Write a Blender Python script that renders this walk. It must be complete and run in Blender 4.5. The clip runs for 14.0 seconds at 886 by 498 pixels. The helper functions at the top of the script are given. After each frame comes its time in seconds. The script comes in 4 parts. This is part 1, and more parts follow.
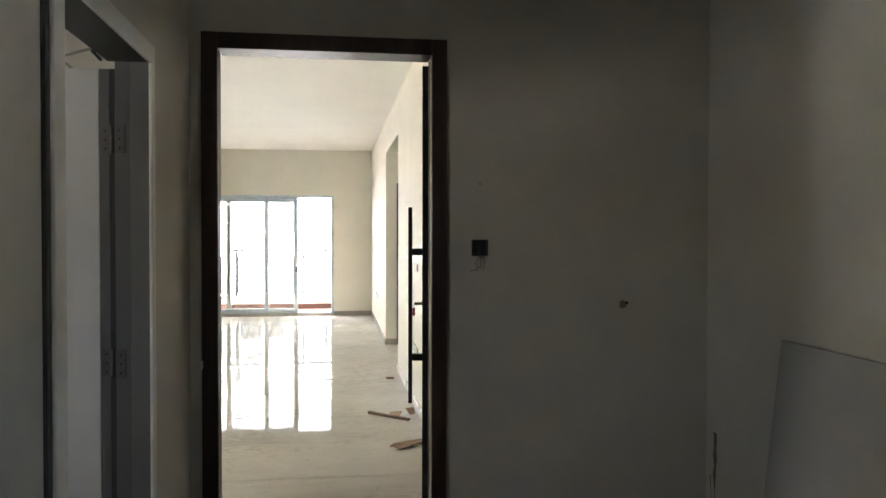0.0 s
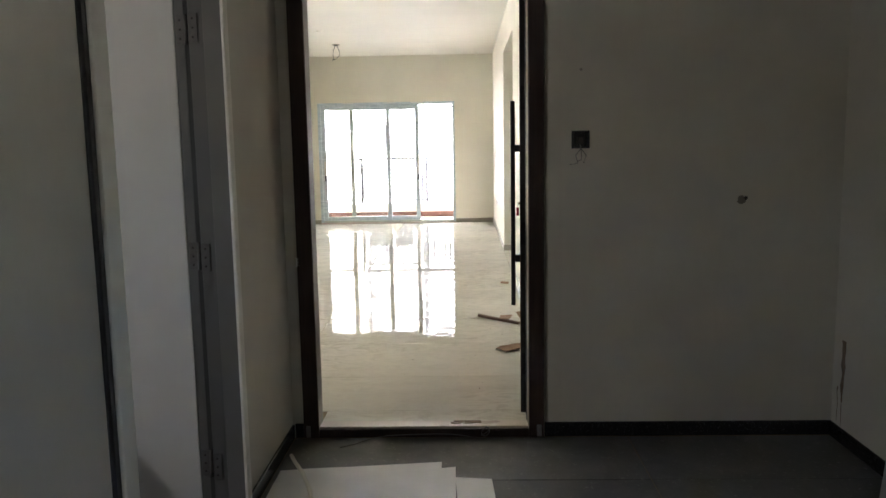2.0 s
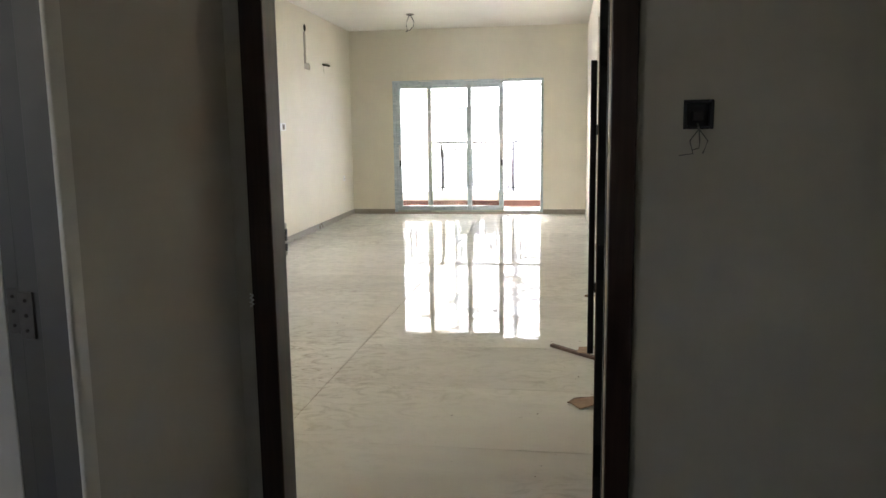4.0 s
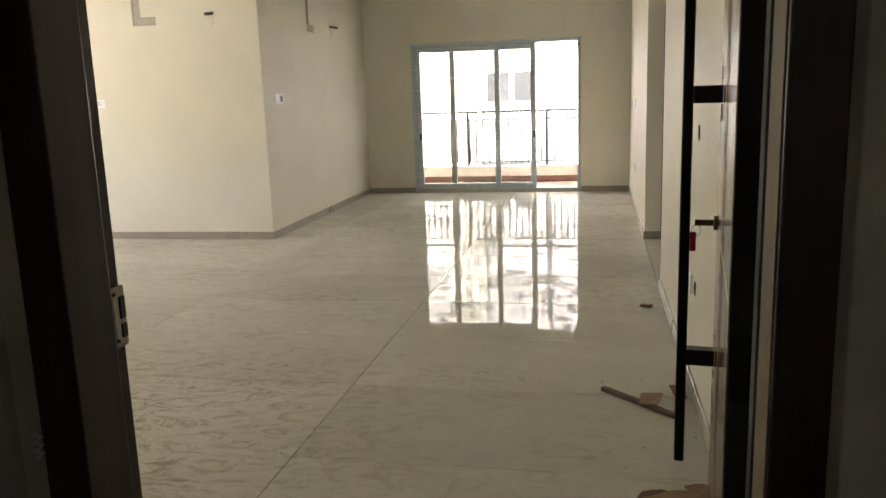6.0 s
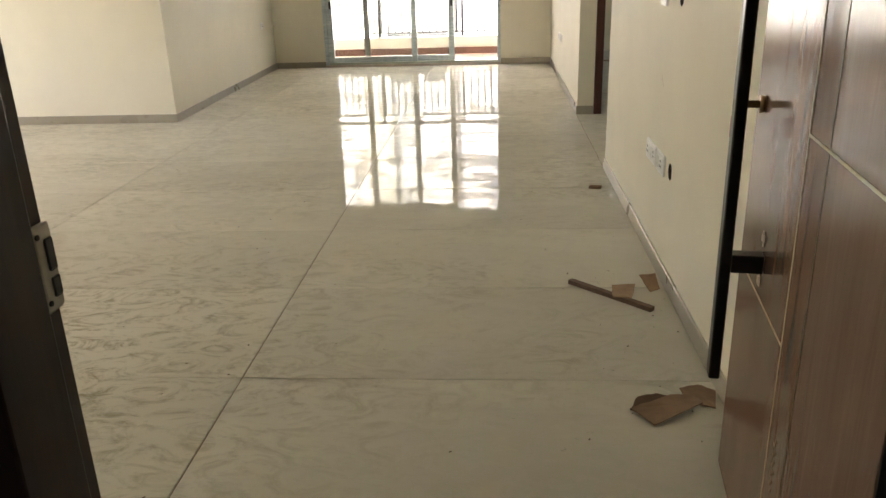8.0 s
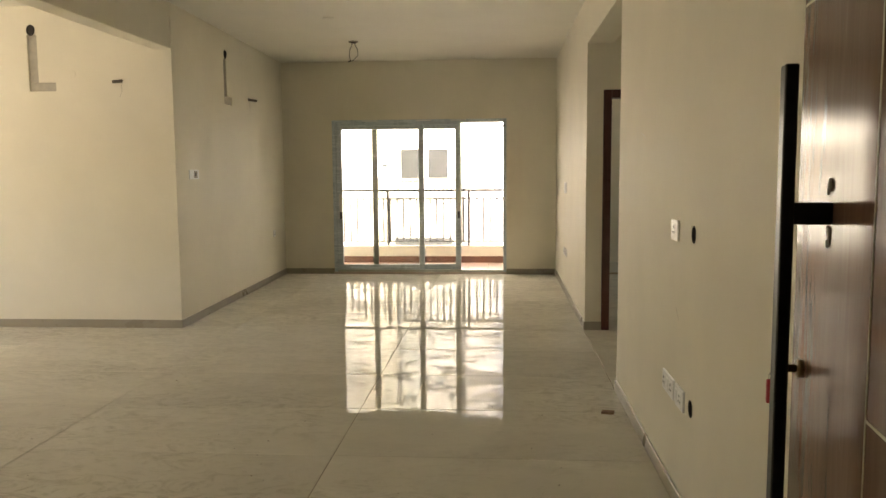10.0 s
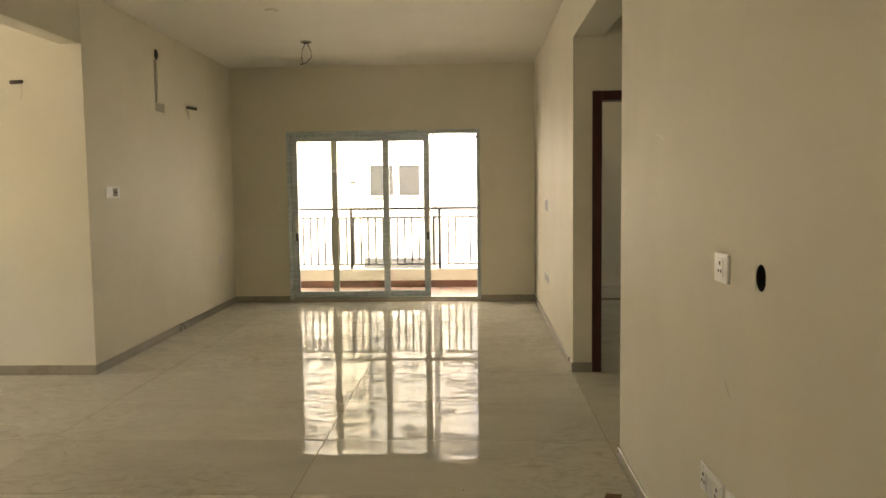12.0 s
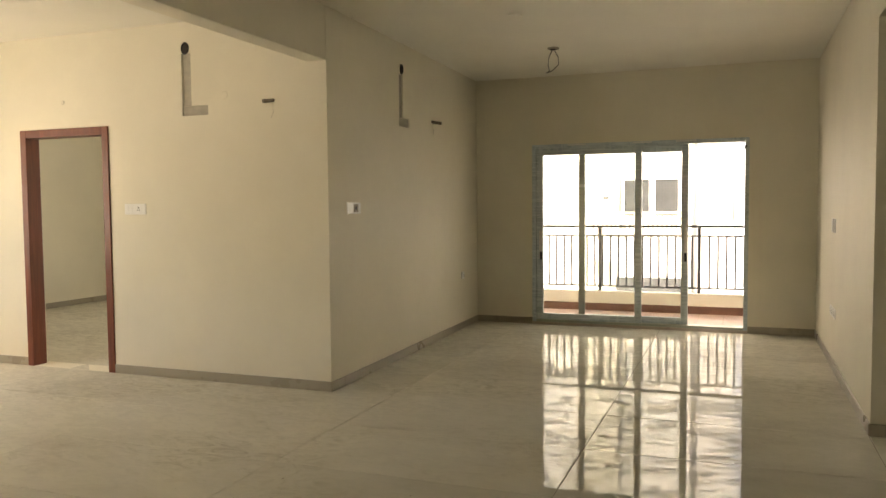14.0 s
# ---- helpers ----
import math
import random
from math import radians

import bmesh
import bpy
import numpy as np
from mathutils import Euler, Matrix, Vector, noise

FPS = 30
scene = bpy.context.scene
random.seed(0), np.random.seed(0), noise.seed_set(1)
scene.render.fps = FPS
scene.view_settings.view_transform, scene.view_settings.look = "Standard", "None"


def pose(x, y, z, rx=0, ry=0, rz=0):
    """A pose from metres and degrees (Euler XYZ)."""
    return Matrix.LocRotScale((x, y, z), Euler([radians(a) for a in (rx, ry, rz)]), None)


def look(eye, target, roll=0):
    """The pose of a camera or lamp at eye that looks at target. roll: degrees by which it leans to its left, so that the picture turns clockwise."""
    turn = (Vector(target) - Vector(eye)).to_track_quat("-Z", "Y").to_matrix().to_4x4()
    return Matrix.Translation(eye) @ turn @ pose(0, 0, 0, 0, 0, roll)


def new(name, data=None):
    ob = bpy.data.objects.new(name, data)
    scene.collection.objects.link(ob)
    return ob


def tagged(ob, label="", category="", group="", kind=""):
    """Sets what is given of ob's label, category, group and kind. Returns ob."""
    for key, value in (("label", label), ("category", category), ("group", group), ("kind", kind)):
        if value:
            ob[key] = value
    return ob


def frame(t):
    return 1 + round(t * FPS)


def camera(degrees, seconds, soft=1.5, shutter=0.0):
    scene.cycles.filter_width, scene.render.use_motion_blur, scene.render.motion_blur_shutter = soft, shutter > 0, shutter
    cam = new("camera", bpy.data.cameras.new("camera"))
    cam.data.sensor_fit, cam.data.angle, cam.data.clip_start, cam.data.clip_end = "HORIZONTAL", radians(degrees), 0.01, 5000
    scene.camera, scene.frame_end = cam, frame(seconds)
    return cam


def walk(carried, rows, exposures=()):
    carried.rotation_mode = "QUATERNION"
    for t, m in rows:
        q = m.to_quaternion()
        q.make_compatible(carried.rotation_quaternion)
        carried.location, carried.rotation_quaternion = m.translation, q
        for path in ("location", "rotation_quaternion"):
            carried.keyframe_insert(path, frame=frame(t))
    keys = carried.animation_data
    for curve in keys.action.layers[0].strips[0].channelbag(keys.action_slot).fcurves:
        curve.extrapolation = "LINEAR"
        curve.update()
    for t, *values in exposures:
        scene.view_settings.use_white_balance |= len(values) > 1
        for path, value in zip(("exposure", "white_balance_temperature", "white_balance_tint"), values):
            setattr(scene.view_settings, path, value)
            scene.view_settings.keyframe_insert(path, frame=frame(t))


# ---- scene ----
cam = camera(59.3, 14.0)

PATH = [
    (0, (-1.247, 1.232, 1.421), (-0.967, 3.212, 1.384), 0.1),
    (0.5, (-1.18, 1.221, 1.416), (-1.111, 3.219, 1.353), 0.2),
    (1, (-1.113, 1.222, 1.393), (-1.132, 3.218, 1.271), -0.0),
    (1.5, (-1.075, 1.252, 1.362), (-1.129, 3.24, 1.15), -0.6),
    (2, (-1.059, 1.393, 1.339), (-1.119, 3.375, 1.076), -1.0),
    (2.5, (-1.047, 1.69, 1.348), (-1.096, 3.67, 1.07), -1.3),
    (3, (-0.961, 2.036, 1.35), (-1.045, 4.013, 1.062), -1.7),
    (3.5, (-0.895, 2.371, 1.334), (-1.113, 4.337, 1.037), -0.9),
    (5.8, (-0.96, 3.89, 1.312), (-1.366, 5.817, 0.964), -1.3),
    (6, (-0.99, 3.974, 1.325), (-1.381, 5.898, 0.948), -1.9),
    (6.5, (-1.09, 4.174, 1.325), (-1.349, 6.115, 0.919), -2.4),
    (7, (-1.245, 4.296, 1.325), (-1.37, 6.23, 0.832), -2.3),
    (7.5, (-1.275, 4.323, 1.303), (-1.39, 6.213, 0.66), -2.1),
    (8, (-1.267, 4.314, 1.3), (-1.411, 6.185, 0.609), -1.8),
    (8.5, (-1.27, 4.312, 1.349), (-1.421, 6.237, 0.828), -1.3),
    (9, (-1.288, 4.311, 1.408), (-1.447, 6.286, 1.134), -0.8),
    (9.2, (-1.298, 4.309, 1.416), (-1.456, 6.291, 1.197), -0.6),
    (11.3, (-1.311, 5.058, 1.36), (-1.417, 7.047, 1.182), -0.8),
    (11.5, (-1.323, 5.181, 1.38), (-1.41, 7.172, 1.213), -0.8),
    (12, (-1.29, 5.476, 1.386), (-1.375, 7.468, 1.231), -0.7),
    (12.5, (-1.258, 5.717, 1.396), (-1.346, 7.709, 1.251), -0.7),
    (13, (-1.299, 5.932, 1.382), (-1.417, 7.926, 1.281), -0.9),
    (13.5, (-1.303, 6.041, 1.399), (-1.663, 8.006, 1.293), -1.1),
    (14, (-1.307, 6.069, 1.397), (-2.022, 7.933, 1.287), -0.5),
]
# stops, white balance
EXPOSURES = [
    (0, 4.47, 6050, 15),
    (1.0, 4.47, 6050, 15),
    (2.0, 4.49, 6050, 15),
    (3.0, 4.27, 6000, 15),
    (3.5, 4.32, 6000, 15),
    (5.8, 3.42, 6700, 15),
    (6.5, 3.28, 7100, 15),
    (7.5, 3.40, 7900, 15),
    (8.0, 3.68, 7050, 14),
    (8.5, 3.46, 7000, 14),
    (9.2, 3.19, 7500, 14),
    (11.5, 2.94, 8700, 13),
    (13.0, 2.92, 8600, 13),
    (14, 2.72, 8500, 13),
]
walk(cam, [(t, look(eye, target, roll)) for t, eye, target, roll in PATH], EXPOSURES)

# ---- light ----
SUN_AZ, SUN_EL = 196.0, 54.0
world = bpy.data.worlds.new("sky")
scene.world = world
world.use_nodes = True
wn = world.node_tree.nodes
sky = wn.new("ShaderNodeTexSky")
sky.sky_type = "NISHITA"
sky.sun_disc = False
sky.sun_elevation = radians(SUN_EL)
sky.sun_rotation = radians(SUN_AZ)
sky.air_density, sky.dust_density = 1.0, 3.0
wn["Background"].inputs["Strength"].default_value = 0.15
world.node_tree.links.new(sky.outputs["Color"], wn["Background"].inputs["Color"])

sun_data = bpy.data.lights.new("sun", "SUN")
sun_data.energy, sun_data.angle, sun_data.color = 3.8, radians(0.6), (1.0, 0.95, 0.87)
sun = new("sun", sun_data)
s_az, s_el = radians(SUN_AZ), radians(SUN_EL)
sun_from = Vector((math.sin(s_az) * math.cos(s_el), math.cos(s_az) * math.cos(s_el), math.sin(s_el)))
sun.matrix_world = look(sun_from * 50, (0, 0, 0))


def opening_light(name, eye, target, w, h, watts, color=(0.93, 0.97, 1.0)):
    """Sky light, or added fill, at an opening that the walk never looks at."""
    data = bpy.data.lights.new(name, "AREA")
    data.shape, data.size, data.size_y, data.energy, data.color = "RECTANGLE", w, h, watts, color
    ob = new(name, data)
    ob.matrix_world = look(eye, target)
    return ob


opening_light("dining_window_light", (-8.29, 9.6, 1.5), (-4, 9.9, 1.4), 1.35, 1.35, 1.3, (1.0, 0.98, 0.94))
# added lamp in an unseen opening, brightens the window wall and ceiling
opening_light("south_fill_light", (-6.4, 5.215, 1.55), (-5.6, 11.0, 1.7), 0.96, 0.86, 2.2, (1.0, 0.97, 0.92))
opening_light("bedroom_window_light", (-6.2, 16.2, 1.5), (-6.2, 12, 1.2), 1.4, 1.2, 6)
opening_light("room_window_light", (2.96, 14.3, 1.5), (0, 14.3, 1.0), 0.55, 0.55, 0.25)
opening_light("stair_window_light", (-3.9, 2.4, 1.7), (-2.4, 4.2, 1.0), 0.46, 0.46, 0.32, (1.0, 0.98, 0.93))
# added lamp for the lobby's side light; its window is made up
opening_light("lobby_fill_light", (0.64, 1.30, 1.55), (-1.9, 1.6, 1.2), 0.46, 0.46, 0.08, (1.0, 0.93, 0.81))


# ---- materials ----
class Mat:
    """A node material with a few short-cuts."""

    def __init__(self, name):
        self.m = bpy.data.materials.new(name)
        self.m.use_nodes = True
        self.t = self.m.node_tree
        self.b = self.t.nodes["Principled BSDF"]
        self.pos = self.t.nodes.new("ShaderNodeNewGeometry").outputs["Position"]

    def node(self, kind, **values):
        n = self.t.nodes.new(kind)
        for k, v in values.items():
            n.inputs[k].default_value = v
        return n

    def link(self, a, b):
        self.t.links.new(a, b)

    def stretch(self, sx, sy, sz, turn=0.0):
        n = self.node("ShaderNodeMapping", Scale=(sx, sy, sz), Rotation=(0, 0, radians(turn)))
        self.link(self.pos, n.inputs["Vector"])
        return n.outputs["Vector"]

    def noise(self, scale, detail=4.0, rough=0.55, vector=None, distort=0.0):
        n = self.node("ShaderNodeTexNoise", Scale=scale, Detail=detail, Roughness=rough, Distortion=distort)
        self.link(vector or self.pos, n.inputs["Vector"])
        return n.outputs["Fac"]

    def ramp(self, fac, lo, hi, a=(0, 0, 0), b=(1, 1, 1)):
        n = self.t.nodes.new("ShaderNodeValToRGB")
        e = n.color_ramp.elements
        e[0].position, e[1].position = lo, hi
        e[0].color, e[1].color = (*a, 1), (*b, 1)
        self.link(fac, n.inputs["Fac"])
        return n.outputs["Color"]

    def mix(self, fac, a, b, how="MIX"):
        n = self.t.nodes.new("ShaderNodeMix")
        n.data_type, n.blend_type = "RGBA", how
        for key, v in ((0, fac), (6, a), (7, b)):
            if isinstance(v, (int, float)):
                n.inputs[key].default_value = v
            elif isinstance(v, tuple):
                n.inputs[key].default_value = (*v, 1)
            else:
                self.link(v, n.inputs[key])
        return n.outputs[2]

    def calc(self, how, a, b):
        n = self.t.nodes.new("ShaderNodeMath")
        n.operation = how
        for key, v in ((0, a), (1, b)):
            if isinstance(v, (int, float)):
                n.inputs[key].default_value = v
            else:
                self.link(v, n.inputs[key])
        return n.outputs[0]

    def bump(self, height, strength, distance=0.002):
        n = self.node("ShaderNodeBump", Strength=strength, Distance=distance)
        self.link(height, n.inputs["Height"])
        self.link(n.outputs["Normal"], self.b.inputs["Normal"])

    def put(self, **values):
        for k, v in values.items():
            key = k.replace("_", " ")
            if isinstance(v, (int, float)):
                self.b.inputs[key].default_value = v
            elif isinstance(v, tuple):
                self.b.inputs[key].default_value = (*v, 1)
            else:
                self.link(v, self.b.inputs[key])
        return self.m


def paint(name, color, stain=0.1, rough=0.6, bump=0.25):
    m = Mat(name)
    dull = tuple(c * (1 - stain) for c in color)
    blot = m.ramp(m.noise(1.6, 5), 0.35, 0.7)
    fine = m.ramp(m.noise(26, 3), 0.3, 0.75)
    c = m.mix(blot, color, dull)
    c = m.mix(m.calc("MULTIPLY", fine, 0.25), c, dull)
    m.bump(m.noise(160, 3), bump, 0.0015)
    return m.put(Base_Color=c, Roughness=rough)


def plain(name, color, rough=0.5, metal=0.0, var=0.12, scale=30.0, bump=0.1):
    m = Mat(name)
    n = m.noise(scale, 4)
    c = m.mix(m.ramp(n, 0.3, 0.75), color, tuple(x * (1 - var) for x in color))
    r = m.calc("ADD", m.calc("MULTIPLY", m.noise(scale * 2.3, 3), 0.2), rough - 0.1)
    m.bump(m.noise(scale * 5, 3), bump, 0.001)
    return m.put(Base_Color=c, Roughness=r, Metallic=metal)


def wood(name, color, dark, rough=0.25, grain=(30, 30, 1.6), coat=0.0, film=0.0):
    m = Mat(name)
    v = m.stretch(*grain)
    g = m.noise(1.0, 8, 0.62, v, 0.8)
    fine = m.noise(6.0, 4, 0.6, v)
    c = m.mix(m.ramp(g, 0.32, 0.68), dark, color)
    c = m.mix(m.calc("MULTIPLY", m.ramp(fine, 0.4, 0.7), 0.35), c, dark)
    r = m.calc("ADD", m.calc("MULTIPLY", m.noise(14, 5, 0.6, m.stretch(1, 1, 0.35)), 0.22), rough - 0.08)
    if film:
        scratch = m.ramp(m.noise(5.0, 6, 0.7, m.stretch(6, 6, 1.0), 1.2), 0.60, 0.72)
        c = m.mix(m.calc("MULTIPLY", scratch, film), c, (0.36, 0.30, 0.22))
        m.bump(m.noise(16, 5, 0.6, m.stretch(3, 3, 0.6), 0.8), 0.10, 0.002)
    else:
        m.bump(fine, 0.1, 0.001)
    return m.put(Base_Color=c, Roughness=r, Coat_Weight=coat, Coat_Roughness=0.05, Specular_IOR_Level=0.30 if film else 0.5)


def floor_tile_material():
    """Polished off-white porcelain with cloudy veins, sweep marks and dust."""
    m = Mat("polished_floor_tile")
    oi = m.t.nodes.new("ShaderNodeObjectInfo")
    tone = m.calc("ADD", m.calc("MULTIPLY", oi.outputs["Random"], 0.10), 0.95)
    cloud = m.ramp(m.noise(1.4, 6, 0.6, m.stretch(0.7, 1.3, 1), 1.0), 0.35, 0.7)
    base = m.mix(cloud, (0.76, 0.73, 0.635), (0.69, 0.66, 0.57))
    base = m.mix(1.0, base, tone, "MULTIPLY")
    def strokes(scale, turn, sharp):
        n = m.noise(scale, 5, 0.6, m.stretch(0.8, 1.25, 1, turn), 1.6)
        off = m.t.nodes.new("ShaderNodeMath")
        off.operation = "ABSOLUTE"
        m.link(m.calc("SUBTRACT", n, 0.5), off.inputs[0])
        return m.ramp(off.outputs[0], 0.0, sharp, (1, 1, 1), (0, 0, 0))

    def smear(scale, turn, lo, hi, warp):
        return m.ramp(m.noise(scale, 5, 0.62, m.stretch(0.75, 1.2, 1, turn), warp), lo, hi)

    patch = m.ramp(m.noise(1.5, 3, 0.6, m.stretch(1, 0.8, 1, -15), 0.8), 0.34, 0.62)
    wiped = m.calc("ADD", m.noise(11.0, 4, 0.6, m.stretch(0.6, 1.25, 1, 12), 1.5), m.calc("MULTIPLY", patch, 0.10))
    dust = m.calc("MAXIMUM", m.ramp(wiped, 0.53, 0.57),
                  m.calc("MAXIMUM", m.calc("MULTIPLY", strokes(12.0, -24, 0.030), 0.5), m.calc("MULTIPLY", smear(30.0, -35, 0.55, 0.60, 1.0), 0.75)))
    dirt_n = m.noise(5.5, 7, 0.72, m.stretch(0.8, 1.5, 1, -25), 2.6)
    near = m.node("ShaderNodeVectorMath")
    near.operation = "DISTANCE"
    m.link(m.pos, near.inputs[0])
    near.inputs[1].default_value = (-3.1, 6.6, 0.0)
    worn = m.ramp(m.calc("MULTIPLY", m.calc("ADD", near.outputs["Value"], m.noise(1.1, 3)), 0.4), 0.35, 0.95, (1, 1, 1), (0, 0, 0))
    zone = m.calc("MAXIMUM", m.calc("MULTIPLY", m.ramp(m.noise(0.75, 3), 0.45, 0.62), 0.45), worn)
    dirt = m.calc("MULTIPLY", m.ramp(dirt_n, 0.48, 0.66), zone)
    c = m.mix(m.calc("MULTIPLY", dirt, 0.9), base, (0.30, 0.265, 0.165))
    fleck = m.calc("MULTIPLY", m.ramp(m.noise(15, 5, 0.7, m.stretch(0.7, 1.3, 1, 15), 1.5), 0.66, 0.72), m.ramp(m.noise(2.6, 2), 0.46, 0.58))
    c = m.mix(m.calc("MULTIPLY", fleck, 0.6), c, (0.31, 0.27, 0.19))
    r = m.calc("ADD", m.calc("MULTIPLY", dirt, 0.2), 0.012)
    m.bump(m.noise(3.0, 2, 0.5, m.stretch(0.7, 1.2, 1, 10), 0.5), 0.003, 0.002)
    film = m.t.nodes.new("ShaderNodeBsdfDiffuse")
    m.link(m.mix(1.0, c, (0.88, 0.88, 0.88), "MULTIPLY"), film.inputs["Color"])
    cover = m.calc("ADD", m.calc("MULTIPLY", dust, 0.42), 0.46)
    both = m.t.nodes.new("ShaderNodeMixShader")
    m.link(cover, both.inputs[0])
    m.link(m.b.outputs[0], both.inputs[1])
    m.link(film.outputs[0], both.inputs[2])
    m.link(both.outputs[0], m.t.nodes["Material Output"].inputs["Surface"])
    return m.put(Base_Color=c, Roughness=r, IOR=1.45)


def lobby_stone():
    m = Mat("dark_lobby_stone")
    c = m.mix(m.ramp(m.noise(2.2, 6, 0.6, None, 0.8), 0.35, 0.7), (0.075, 0.073, 0.068), (0.125, 0.120, 0.112))
    smear = m.ramp(m.noise(4, 9, 0.75, m.stretch(1, 0.7, 1, 20), 0.6), 0.45, 0.75)
    c = m.mix(m.calc("MULTIPLY", smear, 0.40), c, (0.34, 0.33, 0.30))
    dust = m.ramp(m.noise(46, 4, 0.7), 0.60, 0.72)
    c = m.mix(m.calc("MULTIPLY", dust, 0.35), c, (0.48, 0.46, 0.42))
    r = m.calc("ADD", m.calc("MULTIPLY", smear, 0.2), 0.42)
    m.bump(m.noise(40, 4), 0.1, 0.001)
    return m.put(Base_Color=c, Roughness=r)


def filmed_metal():
    """Grey window section under a printed, streaky protective film."""
    m = Mat("filmed_window_section")
    v = m.stretch(9, 9, 1.6)
    h = m.stretch(1.6, 9, 30)
    a = m.ramp(m.noise(3, 4, 0.6, v, 0.5), 0.38, 0.62)
    b = m.ramp(m.noise(2, 4, 0.6, h, 0.5), 0.42, 0.6)
    f = m.calc("MAXIMUM", m.calc("MULTIPLY", a, 0.6), m.calc("MULTIPLY", b, 0.8))
    c = m.mix(f, (0.40, 0.49, 0.54), (0.72, 0.79, 0.82))
    m.bump(m.noise(30, 3), 0.12, 0.002)
    return m.put(Base_Color=c, Roughness=0.38)


def glass(name="clear_glass"):
    m = Mat(name)
    return m.put(Base_Color=(0.96, 0.985, 0.97), Roughness=0.0, IOR=1.45, Transmission_Weight=1.0)


def cardboard_material():
    m = Mat("cardboard")
    c = m.mix(m.ramp(m.noise(18, 5), 0.35, 0.7), (0.34, 0.22, 0.135), (0.25, 0.16, 0.10))
    flute = m.t.nodes.new("ShaderNodeTexWave")
    flute.inputs["Scale"].default_value = 60
    m.link(m.stretch(1, 1, 1, 30), flute.inputs["Vector"])
    m.bump(flute.outputs["Fac"], 0.2, 0.001)
    return m.put(Base_Color=c, Roughness=0.85)


WALL = paint("cream_wall_paint", (0.84, 0.795, 0.665), 0.07)
CEIL = paint("white_ceiling_paint", (0.90, 0.875, 0.785), 0.04, 0.7)
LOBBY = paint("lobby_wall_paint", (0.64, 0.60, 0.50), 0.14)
CONCRETE = paint("exterior_plaster", (0.70, 0.70, 0.69), 0.08, 0.8, 0.4)
TAN = paint("exterior_tan_plaster", (0.78, 0.74, 0.66), 0.08, 0.8, 0.4)
BLUE = paint("exterior_blue_grey_plaster", (0.44, 0.48, 0.55), 0.08, 0.8, 0.4)
TILE = floor_tile_material()
GROUT = plain("brown_grout", (0.27, 0.205, 0.125), 0.9)
SKIRT = plain("grey_beige_skirting_tile", (0.40, 0.36, 0.29), 0.3, 0, 0.08, 2, 0.02)
STONE = lobby_stone()
BLACKSTONE = plain("black_granite_skirting", (0.022, 0.021, 0.021), 0.25, 0, 0.3, 60)
MARBLE = plain("pale_marble_threshold", (0.60, 0.51, 0.44), 0.3, 0, 0.08, 3, 0.02)
FRAMEWOOD = wood("dark_brown_frame_wood", (0.052, 0.026, 0.018), (0.026, 0.012, 0.008), 0.36)
DOORWOOD = wood("glossy_brown_door_veneer", (0.205, 0.118, 0.080), (0.150, 0.082, 0.054), 0.15, (22, 22, 1.8), 0.0, 0.16)
PASSWOOD = wood("dark_mahogany_frame_wood", (0.10, 0.030, 0.020), (0.055, 0.016, 0.011), 0.35)
REDWOOD = wood("mahogany_frame_wood", (0.235, 0.062, 0.034), (0.13, 0.032, 0.018), 0.35)
INLAY = plain("pale_door_inlay", (0.50, 0.40, 0.26), 0.4)
FILM = filmed_metal()
UPVC = plain("bare_grey_green_section", (0.50, 0.53, 0.46), 0.4)
WHITETAPE = plain("white_tape", (0.80, 0.80, 0.78), 0.55)
GLASS = glass()
BLACK = plain("black_powder_coat", (0.012, 0.012, 0.013), 0.35, 0, 0.3, 80)
RAIL = plain("grey_railing_paint", (0.055, 0.060, 0.066), 0.4, 0, 0.2, 40)
BRASS = plain("aged_brass", (0.26, 0.18, 0.09), 0.32, 1.0, 0.2, 60)
STEEL = plain("brushed_steel", (0.36, 0.35, 0.33), 0.36, 1.0, 0.2, 60)
SATIN = plain("satin_nickel", (0.40, 0.37, 0.32), 0.38, 0.8, 0.2, 60)
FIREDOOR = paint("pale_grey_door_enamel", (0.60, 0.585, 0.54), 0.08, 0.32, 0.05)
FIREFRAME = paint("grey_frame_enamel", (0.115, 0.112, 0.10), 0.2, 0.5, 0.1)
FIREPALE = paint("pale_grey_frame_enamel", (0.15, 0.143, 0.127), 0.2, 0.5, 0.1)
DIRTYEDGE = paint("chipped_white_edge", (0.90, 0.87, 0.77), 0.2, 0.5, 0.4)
SWITCH = plain("white_switch_plastic", (0.90, 0.90, 0.87), 0.3, 0, 0.05, 40)
DARKHOLE = plain("dark_cavity", (0.035, 0.030, 0.026), 0.8)
PLASTER = plain("raw_plaster_patch", (0.56, 0.52, 0.43), 0.9, 0, 0.25, 14, 0.4)
DARKSTEEL = plain("dull_dark_hinge_steel", (0.13, 0.125, 0.115), 0.45, 0.6, 0.2, 60)
TANMARK = plain("lit_jamb_and_scuff_tan", (0.27, 0.205, 0.13), 0.6, 0, 0.15, 20)
SEAL = plain("grey_door_seal", (0.055, 0.058, 0.056), 0.6)
RAWGREY = plain("grey_cement_patch", (0.40, 0.37, 0.31), 0.9, 0, 0.25, 14, 0.4)
WIRE = plain("grey_wire", (0.17, 0.16, 0.145), 0.5)
PIPEMAT = plain("dark_foam_pipe", (0.17, 0.145, 0.11), 0.7)
CARD = cardboard_material()
DARKCARD = plain("dark_cardboard_back", (0.17, 0.105, 0.065), 0.9, 0, 0.2, 20)
PAPER = plain("white_sheet", (0.90, 0.885, 0.85), 0.5, 0, 0.12, 5, 0.2)
BOARD = plain("grey_faced_board", (0.42, 0.40, 0.36), 0.6, 0, 0.1, 6)
